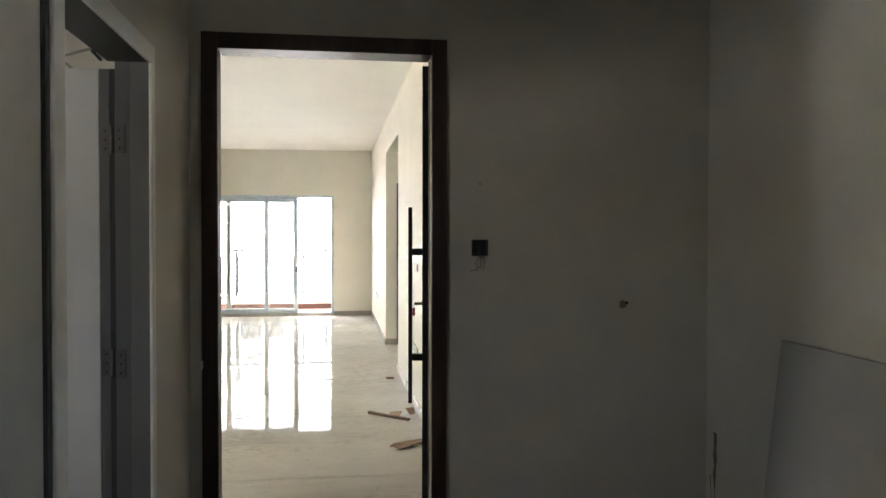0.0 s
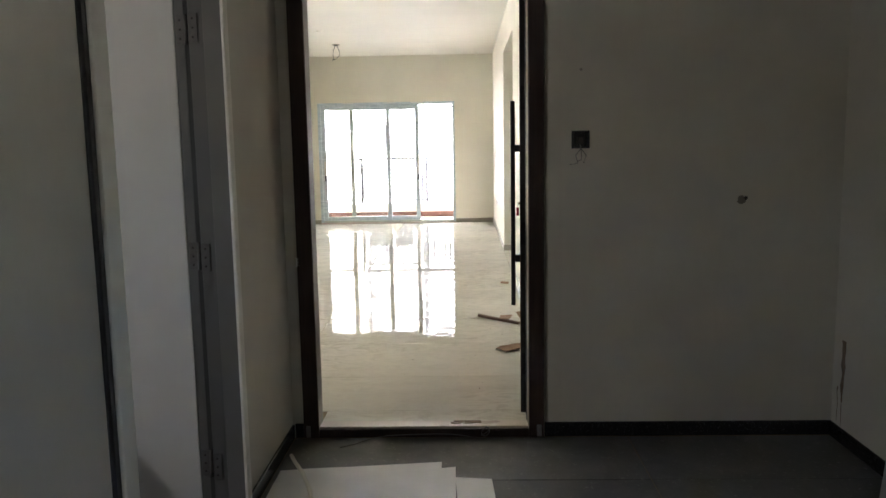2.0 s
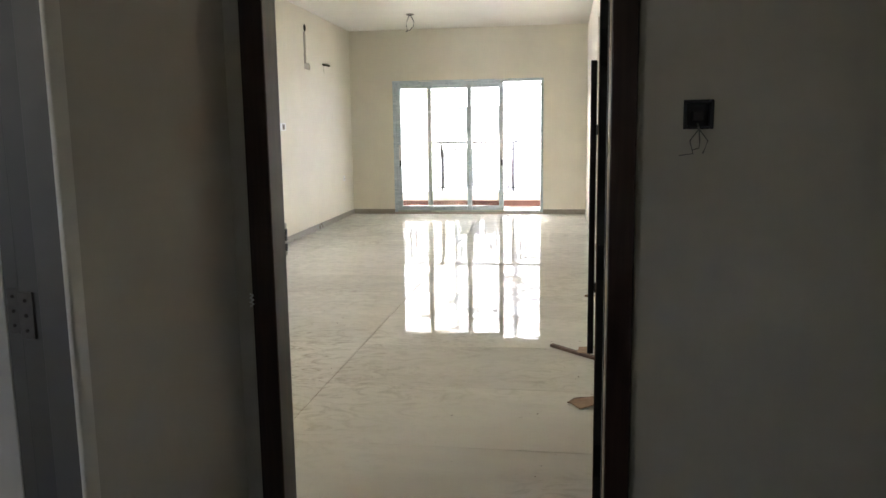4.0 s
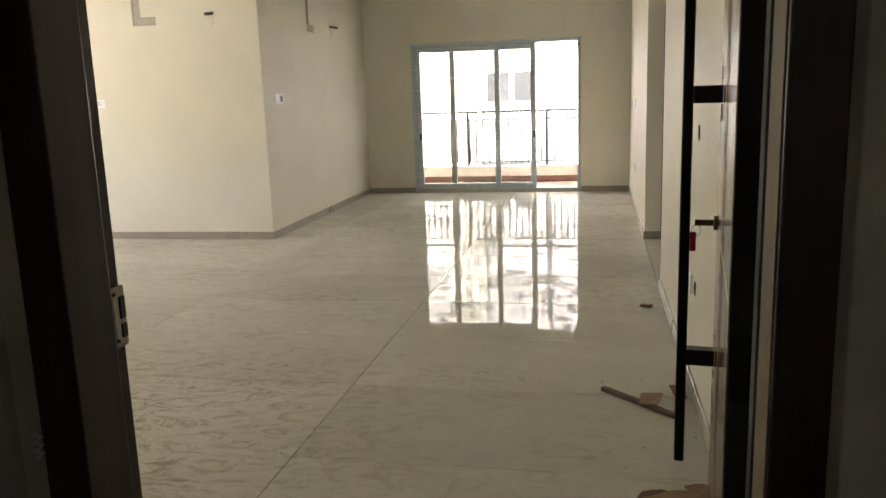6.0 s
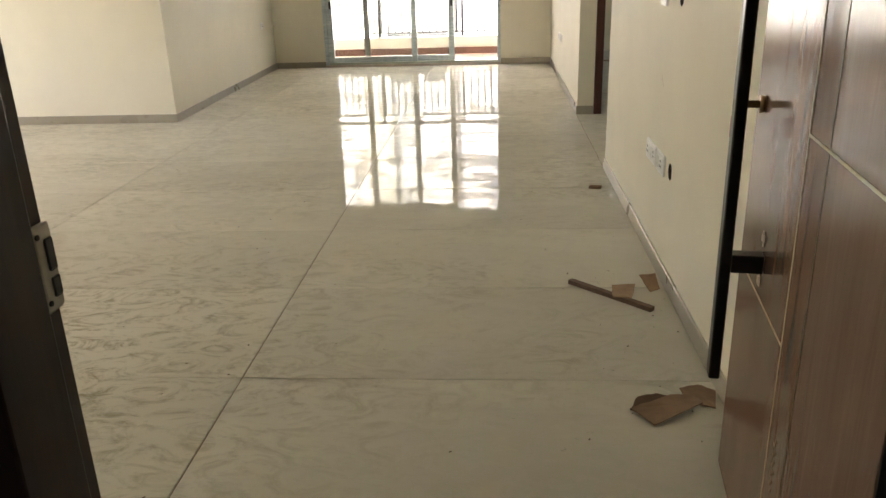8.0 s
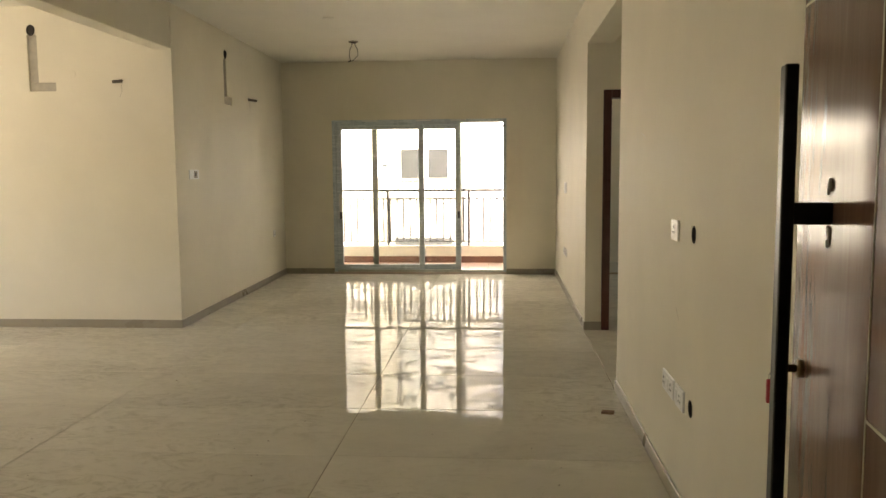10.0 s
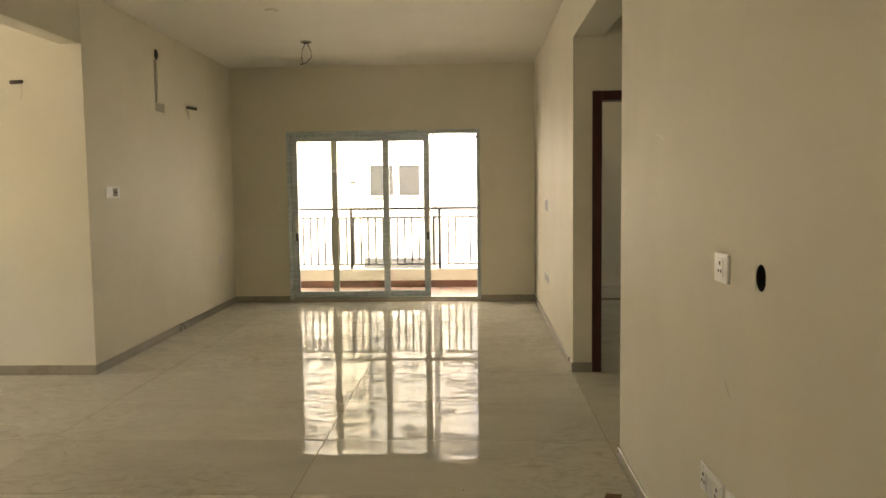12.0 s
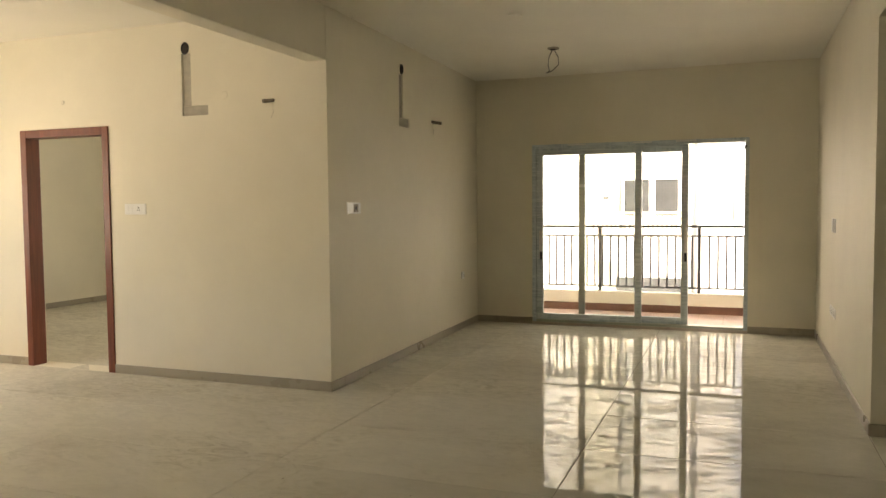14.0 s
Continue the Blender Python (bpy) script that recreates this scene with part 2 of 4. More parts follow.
BAG = plain("pale_woven_bag", (0.60, 0.55, 0.46), 0.7, 0, 0.2, 25, 0.5)
STICK = wood("brown_wood_batten", (0.20, 0.12, 0.075), (0.11, 0.065, 0.04), 0.6, (3, 30, 30))
RED = plain("red_key_tag", (0.50, 0.03, 0.05), 0.4)
BALCTILE = plain("terracotta_balcony_tile", (0.56, 0.40, 0.34), 0.5, 0, 0.2, 7)
BALCSKIRT = plain("red_brown_balcony_skirting", (0.20, 0.095, 0.07), 0.4, 0, 0.2, 12)
FARRAIL = plain("far_railing_paint", (0.26, 0.235, 0.20), 0.5, 0, 0.15, 8)
FARGLASS = plain("grey_far_window_glass", (0.042, 0.044, 0.047), 0.25, 0, 0.2, 2)
RUST = plain("brown_water_stain", (0.22, 0.155, 0.10), 0.8, 0, 0.4, 30)
GRIT = plain("dark_grit", (0.20, 0.165, 0.115), 0.9)
EARTH = plain("pale_bounce_ground", (0.70, 0.67, 0.61), 0.95, 0, 0.25, 0.6)
# near black; in the stair door's gaps it stands in for shade
DARKGAP = plain("dull_near_black", (0.05, 0.048, 0.045), 0.8)


# ---- mesh helpers ----
def box(bm, x0, x1, y0, y1, z0, z1):
    v = [bm.verts.new(p) for p in ((x0, y0, z0), (x1, y0, z0), (x1, y1, z0), (x0, y1, z0),
                                   (x0, y0, z1), (x1, y0, z1), (x1, y1, z1), (x0, y1, z1))]
    for f in ((0, 3, 2, 1), (4, 5, 6, 7), (0, 1, 5, 4), (1, 2, 6, 5), (2, 3, 7, 6), (3, 0, 4, 7)):
        bm.faces.new([v[i] for i in f])
    return bm


def soft_box(x0, x1, y0, y1, z0, z1, r=0.003, seg=2):
    bm = box(bmesh.new(), x0, x1, y0, y1, z0, z1)
    bmesh.ops.bevel(bm, geom=bm.edges[:], offset=r, segments=seg, affect="EDGES", profile=0.5)
    return bm


def rod(bm, a, b, r, n=12):
    """A closed cylinder from a to b."""
    a, b = Vector(a), Vector(b)
    turn = (b - a).to_track_quat("Z", "Y").to_matrix().to_4x4()
    bmesh.ops.create_cone(bm, cap_ends=True, segments=n, radius1=r, radius2=r, depth=(b - a).length,
                          matrix=Matrix.Translation((a + b) / 2) @ turn)
    return bm


def tube(points, r, n=8):
    """A bent wire or pipe through points."""
    bm = bmesh.new()
    pts = [Vector(p) for p in points]
    rings = []
    for i, p in enumerate(pts):
        d = (pts[min(i + 1, len(pts) - 1)] - pts[max(i - 1, 0)]).normalized()
        q = d.to_track_quat("Z", "Y")
        rings.append([bm.verts.new(p + q @ Vector((r * math.cos(k * math.tau / n), r * math.sin(k * math.tau / n), 0))) for k in range(n)])
    for a, b in zip(rings, rings[1:]):
        for k in range(n):
            bm.faces.new((a[k], a[(k + 1) % n], b[(k + 1) % n], b[k]))
    bm.faces.new(rings[0][::-1])
    bm.faces.new(rings[-1])
    return bm


def mesh_of(name, bm, material, smooth=False):
    bmesh.ops.recalc_face_normals(bm, faces=bm.faces[:])
    me = bpy.data.meshes.new(name)
    bm.to_mesh(me)
    bm.free()
    me.materials.append(material)
    if smooth:
        me.polygons.foreach_set("use_smooth", [True] * len(me.polygons))
    return me


def part(name, bm, material, parent, label="", smooth=False, at=None):
    ob = new(name, mesh_of(name, bm, material, smooth))
    ob.parent = parent
    if at is not None:
        ob.matrix_basis = at
    return tagged(ob, label)


def thing(name, label, category, group="", at=None):
    ob = new(name)
    ob.empty_display_size = 0.05
    if at is not None:
        ob.matrix_basis = at
    return tagged(ob, label, category, group)


def solid(name, bm, material, label, category, kind="", smooth=False, group="", at=None):
    ob = new(name, mesh_of(name, bm, material, smooth))
    if at is not None:
        ob.matrix_basis = at
    return tagged(ob, label, category, group, kind)


def wall(name, axis, a0, a1, u0, u1, z0, z1, material, label, holes=(), recesses=(), at=None):
    """A wall across 'x' or 'y' from a0 (its seen face) to a1, with holes (u0, u1, z0, z1) through it and recesses with a depth."""
    gaps = [h[:4] for h in holes] + [r[:4] for r in recesses]
    us = sorted({u0, u1, *[min(max(v, u0), u1) for g in gaps for v in g[:2]]})
    zs = sorted({z0, z1, *[min(max(v, z0), z1) for g in gaps for v in g[2:]]})
    bm = bmesh.new()
    sign, made = math.copysign(1, a1 - a0), {}

    def face(*corners):
        vs = []
        for a, u, z in corners:
            key = (round(a, 5), round(u, 5), round(z, 5))
            if key not in made:
                made[key] = bm.verts.new((u, a, z) if axis == "y" else (a, u, z))
            vs.append(made[key])
        bm.faces.new(vs)

    def depth(i, k):
        """None outside the wall or in a hole, else the seen face's place."""
        if not (0 <= i < len(us) - 1 and 0 <= k < len(zs) - 1):
            return None
        u, z = (us[i] + us[i + 1]) / 2, (zs[k] + zs[k + 1]) / 2
        if any(g[0] < u < g[1] and g[2] < z < g[3] for g in holes):
            return None
        for g in recesses:
            if g[0] < u < g[1] and g[2] < z < g[3]:
                return a0 + sign * g[4]
        return a0

    for i in range(len(us) - 1):
        for k in range(len(zs) - 1):
            d = depth(i, k)
            if d is None:
                continue
            p0, p1, q0, q1 = us[i], us[i + 1], zs[k], zs[k + 1]
            face((d, p0, q0), (d, p1, q0), (d, p1, q1), (d, p0, q1))
            face((a1, p0, q0), (a1, p0, q1), (a1, p1, q1), (a1, p1, q0))
            for di, dk, e0, e1 in ((-1, 0, (p0, q0), (p0, q1)), (1, 0, (p1, q0), (p1, q1)), (0, -1, (p0, q0), (p1, q0)), (0, 1, (p0, q1), (p1, q1))):
                o = depth(i + di, k + dk)
                end = a1 if o is None else o
                if (end - d) * sign > 1e-6:
                    face((d, *e0), (d, *e1), (end, *e1), (end, *e0))
    return solid(name, bm, material, label, "wall", "structure", at=at)


def skirting(axis, a, out, u0, u1, z0=0.0, h=0.075, material=None, t=0.012, label="grey-beige tile skirting along the cream wall", at=None):
    """A low skirting on the wall face at a, standing out by t towards sign out."""
    b = a + out * t
    lo, hi = min(a, b), max(a, b)
    bm = soft_box(u0, u1, lo, hi, z0, z0 + h, 0.003, 1) if axis == "y" else soft_box(lo, hi, u0, u1, z0, z0 + h, 0.003, 1)
    return solid("baseboard", bm, material or SKIRT, label, "baseboard", "structure", at=at)


# ---- large structure ----
XR, XL, YW, YD, YE = -0.572, -4.195, 15.01, 5.0, 11.212   # right wall, left wall, window wall, entrance wall, dining wall
XW, H, LZ = -8.30, 2.885, -0.052                          # dining west wall, ceiling height, lobby floor
LW = pose(XL, YE + 0.20, 0, 0, 0, 1.52)                  # the living room's left wall runs a little out of square

# hidden ground, set high and pale to bounce sunlight onto the ceiling
solid("ground", box(bmesh.new(), -900, 900, -900, 900, -1.40, -1.25), EARTH, "unseen pale ground, raised to bounce sunlight indoors", "ground", "structure")

# the south opening is made up to hold the fill lamp
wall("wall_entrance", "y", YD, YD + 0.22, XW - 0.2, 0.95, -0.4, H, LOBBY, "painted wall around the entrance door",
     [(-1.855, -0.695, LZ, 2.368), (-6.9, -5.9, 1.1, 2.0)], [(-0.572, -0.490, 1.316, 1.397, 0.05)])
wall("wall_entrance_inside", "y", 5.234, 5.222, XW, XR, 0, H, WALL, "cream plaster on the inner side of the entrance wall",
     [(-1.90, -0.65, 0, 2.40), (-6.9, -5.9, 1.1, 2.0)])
# added slab, never in view; stops direct sun at the south opening
solid("sunshade", soft_box(-7.55, -5.25, 3.95, 4.998, 2.26, 2.36, 0.01), CONCRETE, "unseen slab added to keep sun out of the fill opening", "sunshade", "structure")
wall("wall_right_near", "x", XR, XR + 0.22, 5.222, 9.36, -0.1, H, WALL, "cream painted living room wall with switches",
     recesses=[(7.428, 7.500, 1.113, 1.187, 0.06), (7.419, 7.491, 0.433, 0.507, 0.06)])
wall("wall_right_header", "x", XR, XR + 0.22, 9.36, 11.27, 2.475, H, WALL, "cream painted beam over the passage opening")
wall("wall_right_far", "x", XR, XR + 0.14, 11.27, YW, -0.1, H, WALL, "cream painted living room wall beyond the passage")
wall("wall_window", "y", YW, YW + 0.22, XL - 0.3, XR + 0.14, -0.1, H, WALL, "cream painted wall around the sliding balcony door",
     [(-3.605, -1.235, 0.0, 2.100)])
wall("wall_left", "x", 0.0, -0.20, 0.0, YW - YE - 0.20, -0.1, H, WALL, "cream painted living room wall with an air conditioner chase",
     recesses=[(1.185, 1.275, 2.215, 2.605, 0.03), (1.185, 1.430, 2.130, 2.215, 0.035)], at=LW)
wall("wall_dining", "y", YE, YE + 0.20, XW, XL, -0.1, H, WALL, "cream painted dining wall with a doorway",
     [(-7.278, -6.279, 0.0, 2.095)], [(-5.512, -5.421, 2.215, 2.632, 0.03), (-5.512, -5.262, 2.137, 2.215, 0.035)])
wall("wall_west", "x", XW, XW - 0.20, 5.222, YE + 0.2, -0.1, H, WALL, "cream painted dining wall with a window opening",
     [(8.9, 10.3, 0.8, 2.2)])
solid("dining_beam", soft_box(XL - 0.165, XL, 5.234, YE - 0.002, 2.485, H - 0.002, 0.006), WALL, "cream painted ceiling beam between living and dining", "beam", "structure")
solid("ceiling", box(bmesh.new(), XW - 0.2, XR + 0.25, YD, YW + 0.22, H, H + 0.2), CEIL, "flat white painted ceiling", "ceiling", "structure")
solid("floor_bed", box(bmesh.new(), XW - 0.2, 3.2, YD + 0.055, YW + 0.22, -0.3, -0.0035), GROUT, "brown cement bed under the floor tiles", "floor", "structure")

# passage on the right and the room behind its door
wall("wall_passage_end", "x", 1.30, 1.45, 9.0, 11.5, -0.1, H, WALL, "cream painted end wall of the passage")
wall("wall_passage_near", "y", 9.36, 9.22, XR + 0.22, 1.45, -0.1, H, WALL, "cream painted side wall of the passage")
wall("wall_passage_door", "y", 11.27, 11.44, XR + 0.14, 3.0, -0.1, H, WALL, "cream painted wall around the passage door",
     [(-0.4319, 0.52, 0.0, 2.086)])
solid("ceiling_passage", box(bmesh.new(), XR + 0.22, 1.45, 9.22, 11.27, 2.66, H), CEIL, "white painted passage ceiling", "ceiling", "structure")
wall("wall_room_east", "x", 3.0, 3.15, 11.44, 16.6, -0.1, H, WALL, "cream painted bedroom wall with a window opening", [(14.0, 14.6, 1.2, 1.8)])
wall("wall_room_back", "y", 16.4, 16.6, XR + 0.0, 3.15, -0.1, H, WALL, "cream painted bedroom back wall")
wall("wall_room_west", "x", XR + 0.165, XR + 0.02, YW + 0.225, 16.4, -0.1, H, WALL, "cream painted short bedroom wall")
solid("ceiling_room", box(bmesh.new(), XR + 0.25, 3.15, 11.27, 16.6, H, H + 0.2), CEIL, "white painted bedroom ceiling", "ceiling", "structure")
solid("floor_room", box(bmesh.new(), XR + 0.0, 3.15, YW + 0.225, 16.6, -0.1, 0.0), TILE, "polished bedroom floor", "floor", "structure")

# bedroom behind the dining doorway
wall("wall_bed_west", "x", -10.45, -10.6, YE + 0.0, 16.4, -0.1, H, WALL, "cream painted bedroom wall")
wall("wall_bed_back", "y", 16.2, 16.4, -10.45, XL - 0.32, -0.1, H, WALL, "cream painted bedroom back wall with a window opening", [(-6.95, -5.45, 0.9, 2.1)])
wall("wall_bed_front", "y", YE + 0.20, YE, -10.45, XW - 0.2, -0.1, H, WALL, "cream painted bedroom front wall")
wall("wall_bed_east", "x", XL - 0.32, XL - 0.42, YE + 0.2, 16.2, -0.1, H, WALL, "cream painted bedroom side wall")
solid("ceiling_bedroom", box(bmesh.new(), -10.6, XL - 0.2, YW + 0.225, 16.4, H, H + 0.2), CEIL, "white painted bedroom ceiling", "ceiling", "structure")
solid("ceiling_bedroom_front", box(bmesh.new(), -10.6, XW - 0.205, YE, YW + 0.22, H, H + 0.2), CEIL, "white painted bedroom ceiling", "ceiling", "structure")
solid("floor_bedroom", box(bmesh.new(), -10.45, XL - 0.43, YE + 0.205, 16.2, -0.1, 0.0), TILE, "polished bedroom floor", "floor", "structure")
skirting("x", -10.45, 1, YE + 0.21, 16.2)

# lobby outside the entrance
LEFT = pose(-1.91, 5.0, 0)   # the lobby's left wall: x out of it, y along it from the entrance wall
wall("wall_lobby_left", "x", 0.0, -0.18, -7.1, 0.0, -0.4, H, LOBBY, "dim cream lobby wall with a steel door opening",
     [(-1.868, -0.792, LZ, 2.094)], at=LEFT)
# the opening in the right wall only serves the added lobby lamp
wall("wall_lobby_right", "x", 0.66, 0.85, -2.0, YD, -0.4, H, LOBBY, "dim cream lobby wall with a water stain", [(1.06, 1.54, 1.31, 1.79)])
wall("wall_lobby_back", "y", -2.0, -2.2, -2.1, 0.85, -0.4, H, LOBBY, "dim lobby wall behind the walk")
solid("ceiling_lobby", box(bmesh.new(), -4.4, 0.85, -2.2, YD - 0.002, H, H + 0.2), CEIL, "white painted lobby ceiling", "ceiling", "structure")
solid("floor_lobby_bed", box(bmesh.new(), -4.4, 0.85, -2.2, YD + 0.05, -0.4, LZ - 0.0035), GROUT, "dark joint bed under the lobby stone", "floor", "structure")
# stair room behind the steel door
wall("wall_stair_back", "y", 4.75, 4.95, -4.4, -2.09, -0.4, H, LOBBY, "dim stair wall")
wall("wall_stair_front", "y", 1.8, 1.6, -4.4, -2.09, -0.4, H, LOBBY, "dim stair wall")
wall("wall_stair_west", "x", -4.2, -4.4, 1.8, 4.75, -0.4, H, LOBBY, "dim stair wall with a window opening", [(2.16, 2.64, 1.46, 1.94)])

# skirtings
skirting("x", XR, -1, 5.25, 9.36)
skirting("x", XR, -1, 11.26, YW)
skirting("y", 11.27, -1, XR - 0.012, -0.4305)
skirting("y", YW, -1, XL - 0.095, -3.607)
skirting("y", YW, -1, -1.233, XR)
skirting("x", XL, 1, YE - 0.012, YE + 0.20)
skirting("x", 0.0, 1, 0.0005, YW - YE - 0.20, at=LW)
skirting("y", YE, -1, -6.279, XL)
skirting("y", YE, -1, XW, -7.278)
skirting("x", XW, 1, 5.25, YE)
skirting("x", 1.30, -1, 9.36, 11.27)
BL = "black granite skirting along the lobby wall"
skirting("y", YD, -1, -0.693, 0.66, LZ, 0.070, BLACKSTONE, 0.012, BL)
skirting("y", YD, -1, -1.897, -1.857, LZ, 0.070, BLACKSTONE, 0.012, BL)
skirting("x", 0.0, 1, -0.785, -0.014, LZ, 0.070, BLACKSTONE, 0.012, BL, LEFT)
skirting("x", 0.0, 1, -7.0, -1.88, LZ, 0.070, BLACKSTONE, 0.012, BL, LEFT)
skirting("x", 0.66, -1, -2.0, YD - 0.012, LZ, 0.070, BLACKSTONE, 0.012, BL)


# ---- entrance door ----
FX0, FX1, FI0, FI1 = -1.855, -0.698, -1.780, -0.771
entrance = tagged(thing("door_1", "dark brown wooden entrance door frame with a metal strike box", "door frame"), kind="structure")
for side, a, b, rebate in (("left_jamb", FX0, FI0, 1), ("right_jamb", FI1, FX1, -1)):
    bm = soft_box(a, b, 4.982, 5.095, LZ, 2.365, 0.004)
    tmp = soft_box(a if rebate > 0 else b - 0.052, a + 0.052 if rebate > 0 else b, 5.0955, 5.150, LZ, 2.365, 0.003)
    me = mesh_of("jamb_step", tmp, FRAMEWOOD)
    bm.from_mesh(me)
    part("jamb", bm, FRAMEWOOD, entrance)
# tan strip paints the room light caught by the right jamb's inner face
part("lit_jamb_strip", soft_box(FI1 - 0.0025, FI1 - 0.0004, 4.988, 5.060, 0.0, 2.28, 0.0006, 1), TANMARK, entrance, "tan strip imitating light on the jamb's inner face")
part("door_seal", soft_box(FI1 - 0.005, FI1 - 0.0004, 5.066, 5.094, 0.0, 2.28, 0.001, 1), SEAL, entrance, "grey rubber door seal")
part("frame_head", soft_box(FI0, FI1, 4.982, 5.150, 2.289, 2.365, 0.004), FRAMEWOOD, entrance)
part("frame_sill", soft_box(FI0, FI1, 4.984, 5.066, LZ, -0.0125, 0.004), FRAMEWOOD, entrance)
part("threshold", soft_box(FI0, FI1, 4.990, 5.066, -0.012, 0.003, 0.003), MARBLE, entrance, "pale marble threshold strip")
part("threshold_tile", soft_box(FI0, FI1, 5.0675, 5.2235, -0.05, 0.0, 0.001, 1), TILE, entrance, "cut floor tile in the doorway")
for x in (-1.832, -0.722):
    bm = soft_box(x - 0.011, x + 0.011, 4.979, 4.984, LZ + 0.004, LZ + 0.062, 0.001, 1)
    part("anchor_clip", bm, STEEL, entrance, "steel floor clip")
# strike box on the left jamb
strike = part("strike_box", soft_box(-1.803, -1.7945, 5.112, 5.152, 0.922, 1.030, 0.006, 3), SATIN, entrance, "satin nickel strike box")
for z0, z1 in ((0.939, 0.964), (0.972, 1.012)):
    part("strike_slot", soft_box(-1.7950, -1.7925, 5.131, 5.147, z0, z1, 0.002, 1), BLACK, strike)
for z in (0.936, 1.018):
    part("screw", rod(bmesh.new(), (-1.7950, 5.120, z), (-1.7927, 5.120, z), 0.0035, 10), DARKHOLE, strike)
# small hook on the lobby side of the left jamb
part("jamb_hook", tube([(-1.849, 4.975, 0.79 + 0.04 * i / 6) if i % 2 else (-1.856, 4.968, 0.79 + 0.04 * i / 6) for i in range(7)], 0.004, 6), SWITCH, entrance, "scrap of pale filler on the jamb")

LEAF_W, LEAF_T = 0.985, 0.042
leaf_turn = math.degrees(math.atan2(0.9926, 0.1215))
leaf = thing("entrance_door", "glossy brown veneered entrance door standing open inwards", "door", at=pose(-0.798, 5.160, 0.010, 0, 0, leaf_turn))
# local x runs from hinge to free edge, local +y faces the walk
part("leaf_panel", soft_box(0.0, LEAF_W, -LEAF_T, 0.0, 0.0, 2.262, 0.003), DOORWOOD, leaf)
GX = 0.512
part("inlay_strip", soft_box(GX - 0.003, GX + 0.003, 0.0, 0.0012, 0.02, 2.24, 0.0004, 1), INLAY, leaf, "thin pale vertical inlay")
for a, b, z in ((0.01, GX - 0.003, 0.995), (GX + 0.003, LEAF_W - 0.01, 0.590), (GX + 0.003, LEAF_W - 0.01, 1.72), (0.01, GX - 0.003, 1.90)):
    part("inlay_strip", soft_box(a, b, 0.0, 0.0012, z - 0.003, z + 0.003, 0.0004, 1), INLAY, leaf, "thin pale horizontal inlay")
# hinge edge is near black over its full height
part("hinge_edge", soft_box(-0.0015, 0.0, -LEAF_T + 0.002, -0.002, 0.0, 2.262, 0.0004, 1), DARKGAP, leaf, "near black hinge edge")
part("film_seam", soft_box(0.385, 0.3865, 0.0, 0.0010, 0.02, 2.24, 0.0003, 1), TANMARK, leaf, "fine seam of the protective film")
part("edge_lipping", soft_box(LEAF_W, LEAF_W + 0.004, -LEAF_T + 0.002, -0.002, 0.0, 2.262, 0.001, 1), INLAY, leaf, "pale edge lipping")
# pull handle
BX, BO = 0.745, 0.078
handle = part("pull_handle", soft_box(BX - 0.020, BX + 0.020, BO - 0.012, BO + 0.012, 0.393, 1.575, 0.004, 3), BLACK, leaf, "long black square pull handle")
for z in (0.670, 1.307):
    part("handle_post", soft_box(BX - 0.018, BX + 0.018, 0.001, BO - 0.012, z - 0.020, z + 0.020, 0.002, 2), BLACK, handle)
    for dz in (-0.045, 0.045):
        tape = bmesh.new()
        for k in range(6):
            px, pz = BX + 0.005 + random.uniform(-0.008, 0.010), z + dz + random.uniform(-0.012, 0.014)
            box(tape, px - 0.004, px + 0.003, 0.001, 0.002 + 0.0006 * k, pz - 0.006, pz + 0.008)
        part("torn_film", tape, PLASTER, handle, "scraps of torn protective film")
scuff = bmesh.new()
for k in range(11):
    d = (k % 2 * 2 - 1) * (0.006 + 0.0012 * (k % 5))
    box(scuff, 0.462 + min(d, 0), 0.462 + max(d, 0), 0.0002, 0.0012, 0.30 + 0.011 * k, 0.306 + 0.011 * k)
part("scuff_mark", scuff, TANMARK, leaf, "pale feathered scuff in the varnish")
lock = part("lock_rose", rod(bmesh.new(), (LEAF_W - 0.085, 0.0, 0.980), (LEAF_W - 0.085, 0.010, 0.980), 0.019, 28), BRASS, leaf, "round brass lock rose", True)
part("key", soft_box(LEAF_W - 0.087, LEAF_W - 0.083, 0.010, 0.056, 0.972, 0.988, 0.001, 1), BRASS, lock)
part("key_tag", soft_box(LEAF_W - 0.092, LEAF_W - 0.080, 0.052, 0.068, 0.905, 0.955, 0.003, 2), RED, lock, "red plastic key tag")
part("key_ring", tube([(LEAF_W - 0.085, 0.052 + 0.012 * math.sin(a * math.tau / 10), 0.960 + 0.014 * math.cos(a * math.tau / 10)) for a in range(11)], 0.001, 5), STEEL, lock)
for z in (0.25, 0.90, 1.55, 2.08):
    hinge = part("hinge", rod(bmesh.new(), (-0.004, -LEAF_T - 0.005, z - 0.055), (-0.004, -LEAF_T - 0.005, z + 0.055), 0.0065, 12), BLACK, leaf, "dark steel butt hinge", True)
    part("hinge_plate", soft_box(-0.0030, -0.0016, -0.036, -0.003, z - 0.055, z + 0.055, 0.0004, 1), BLACK, hinge)


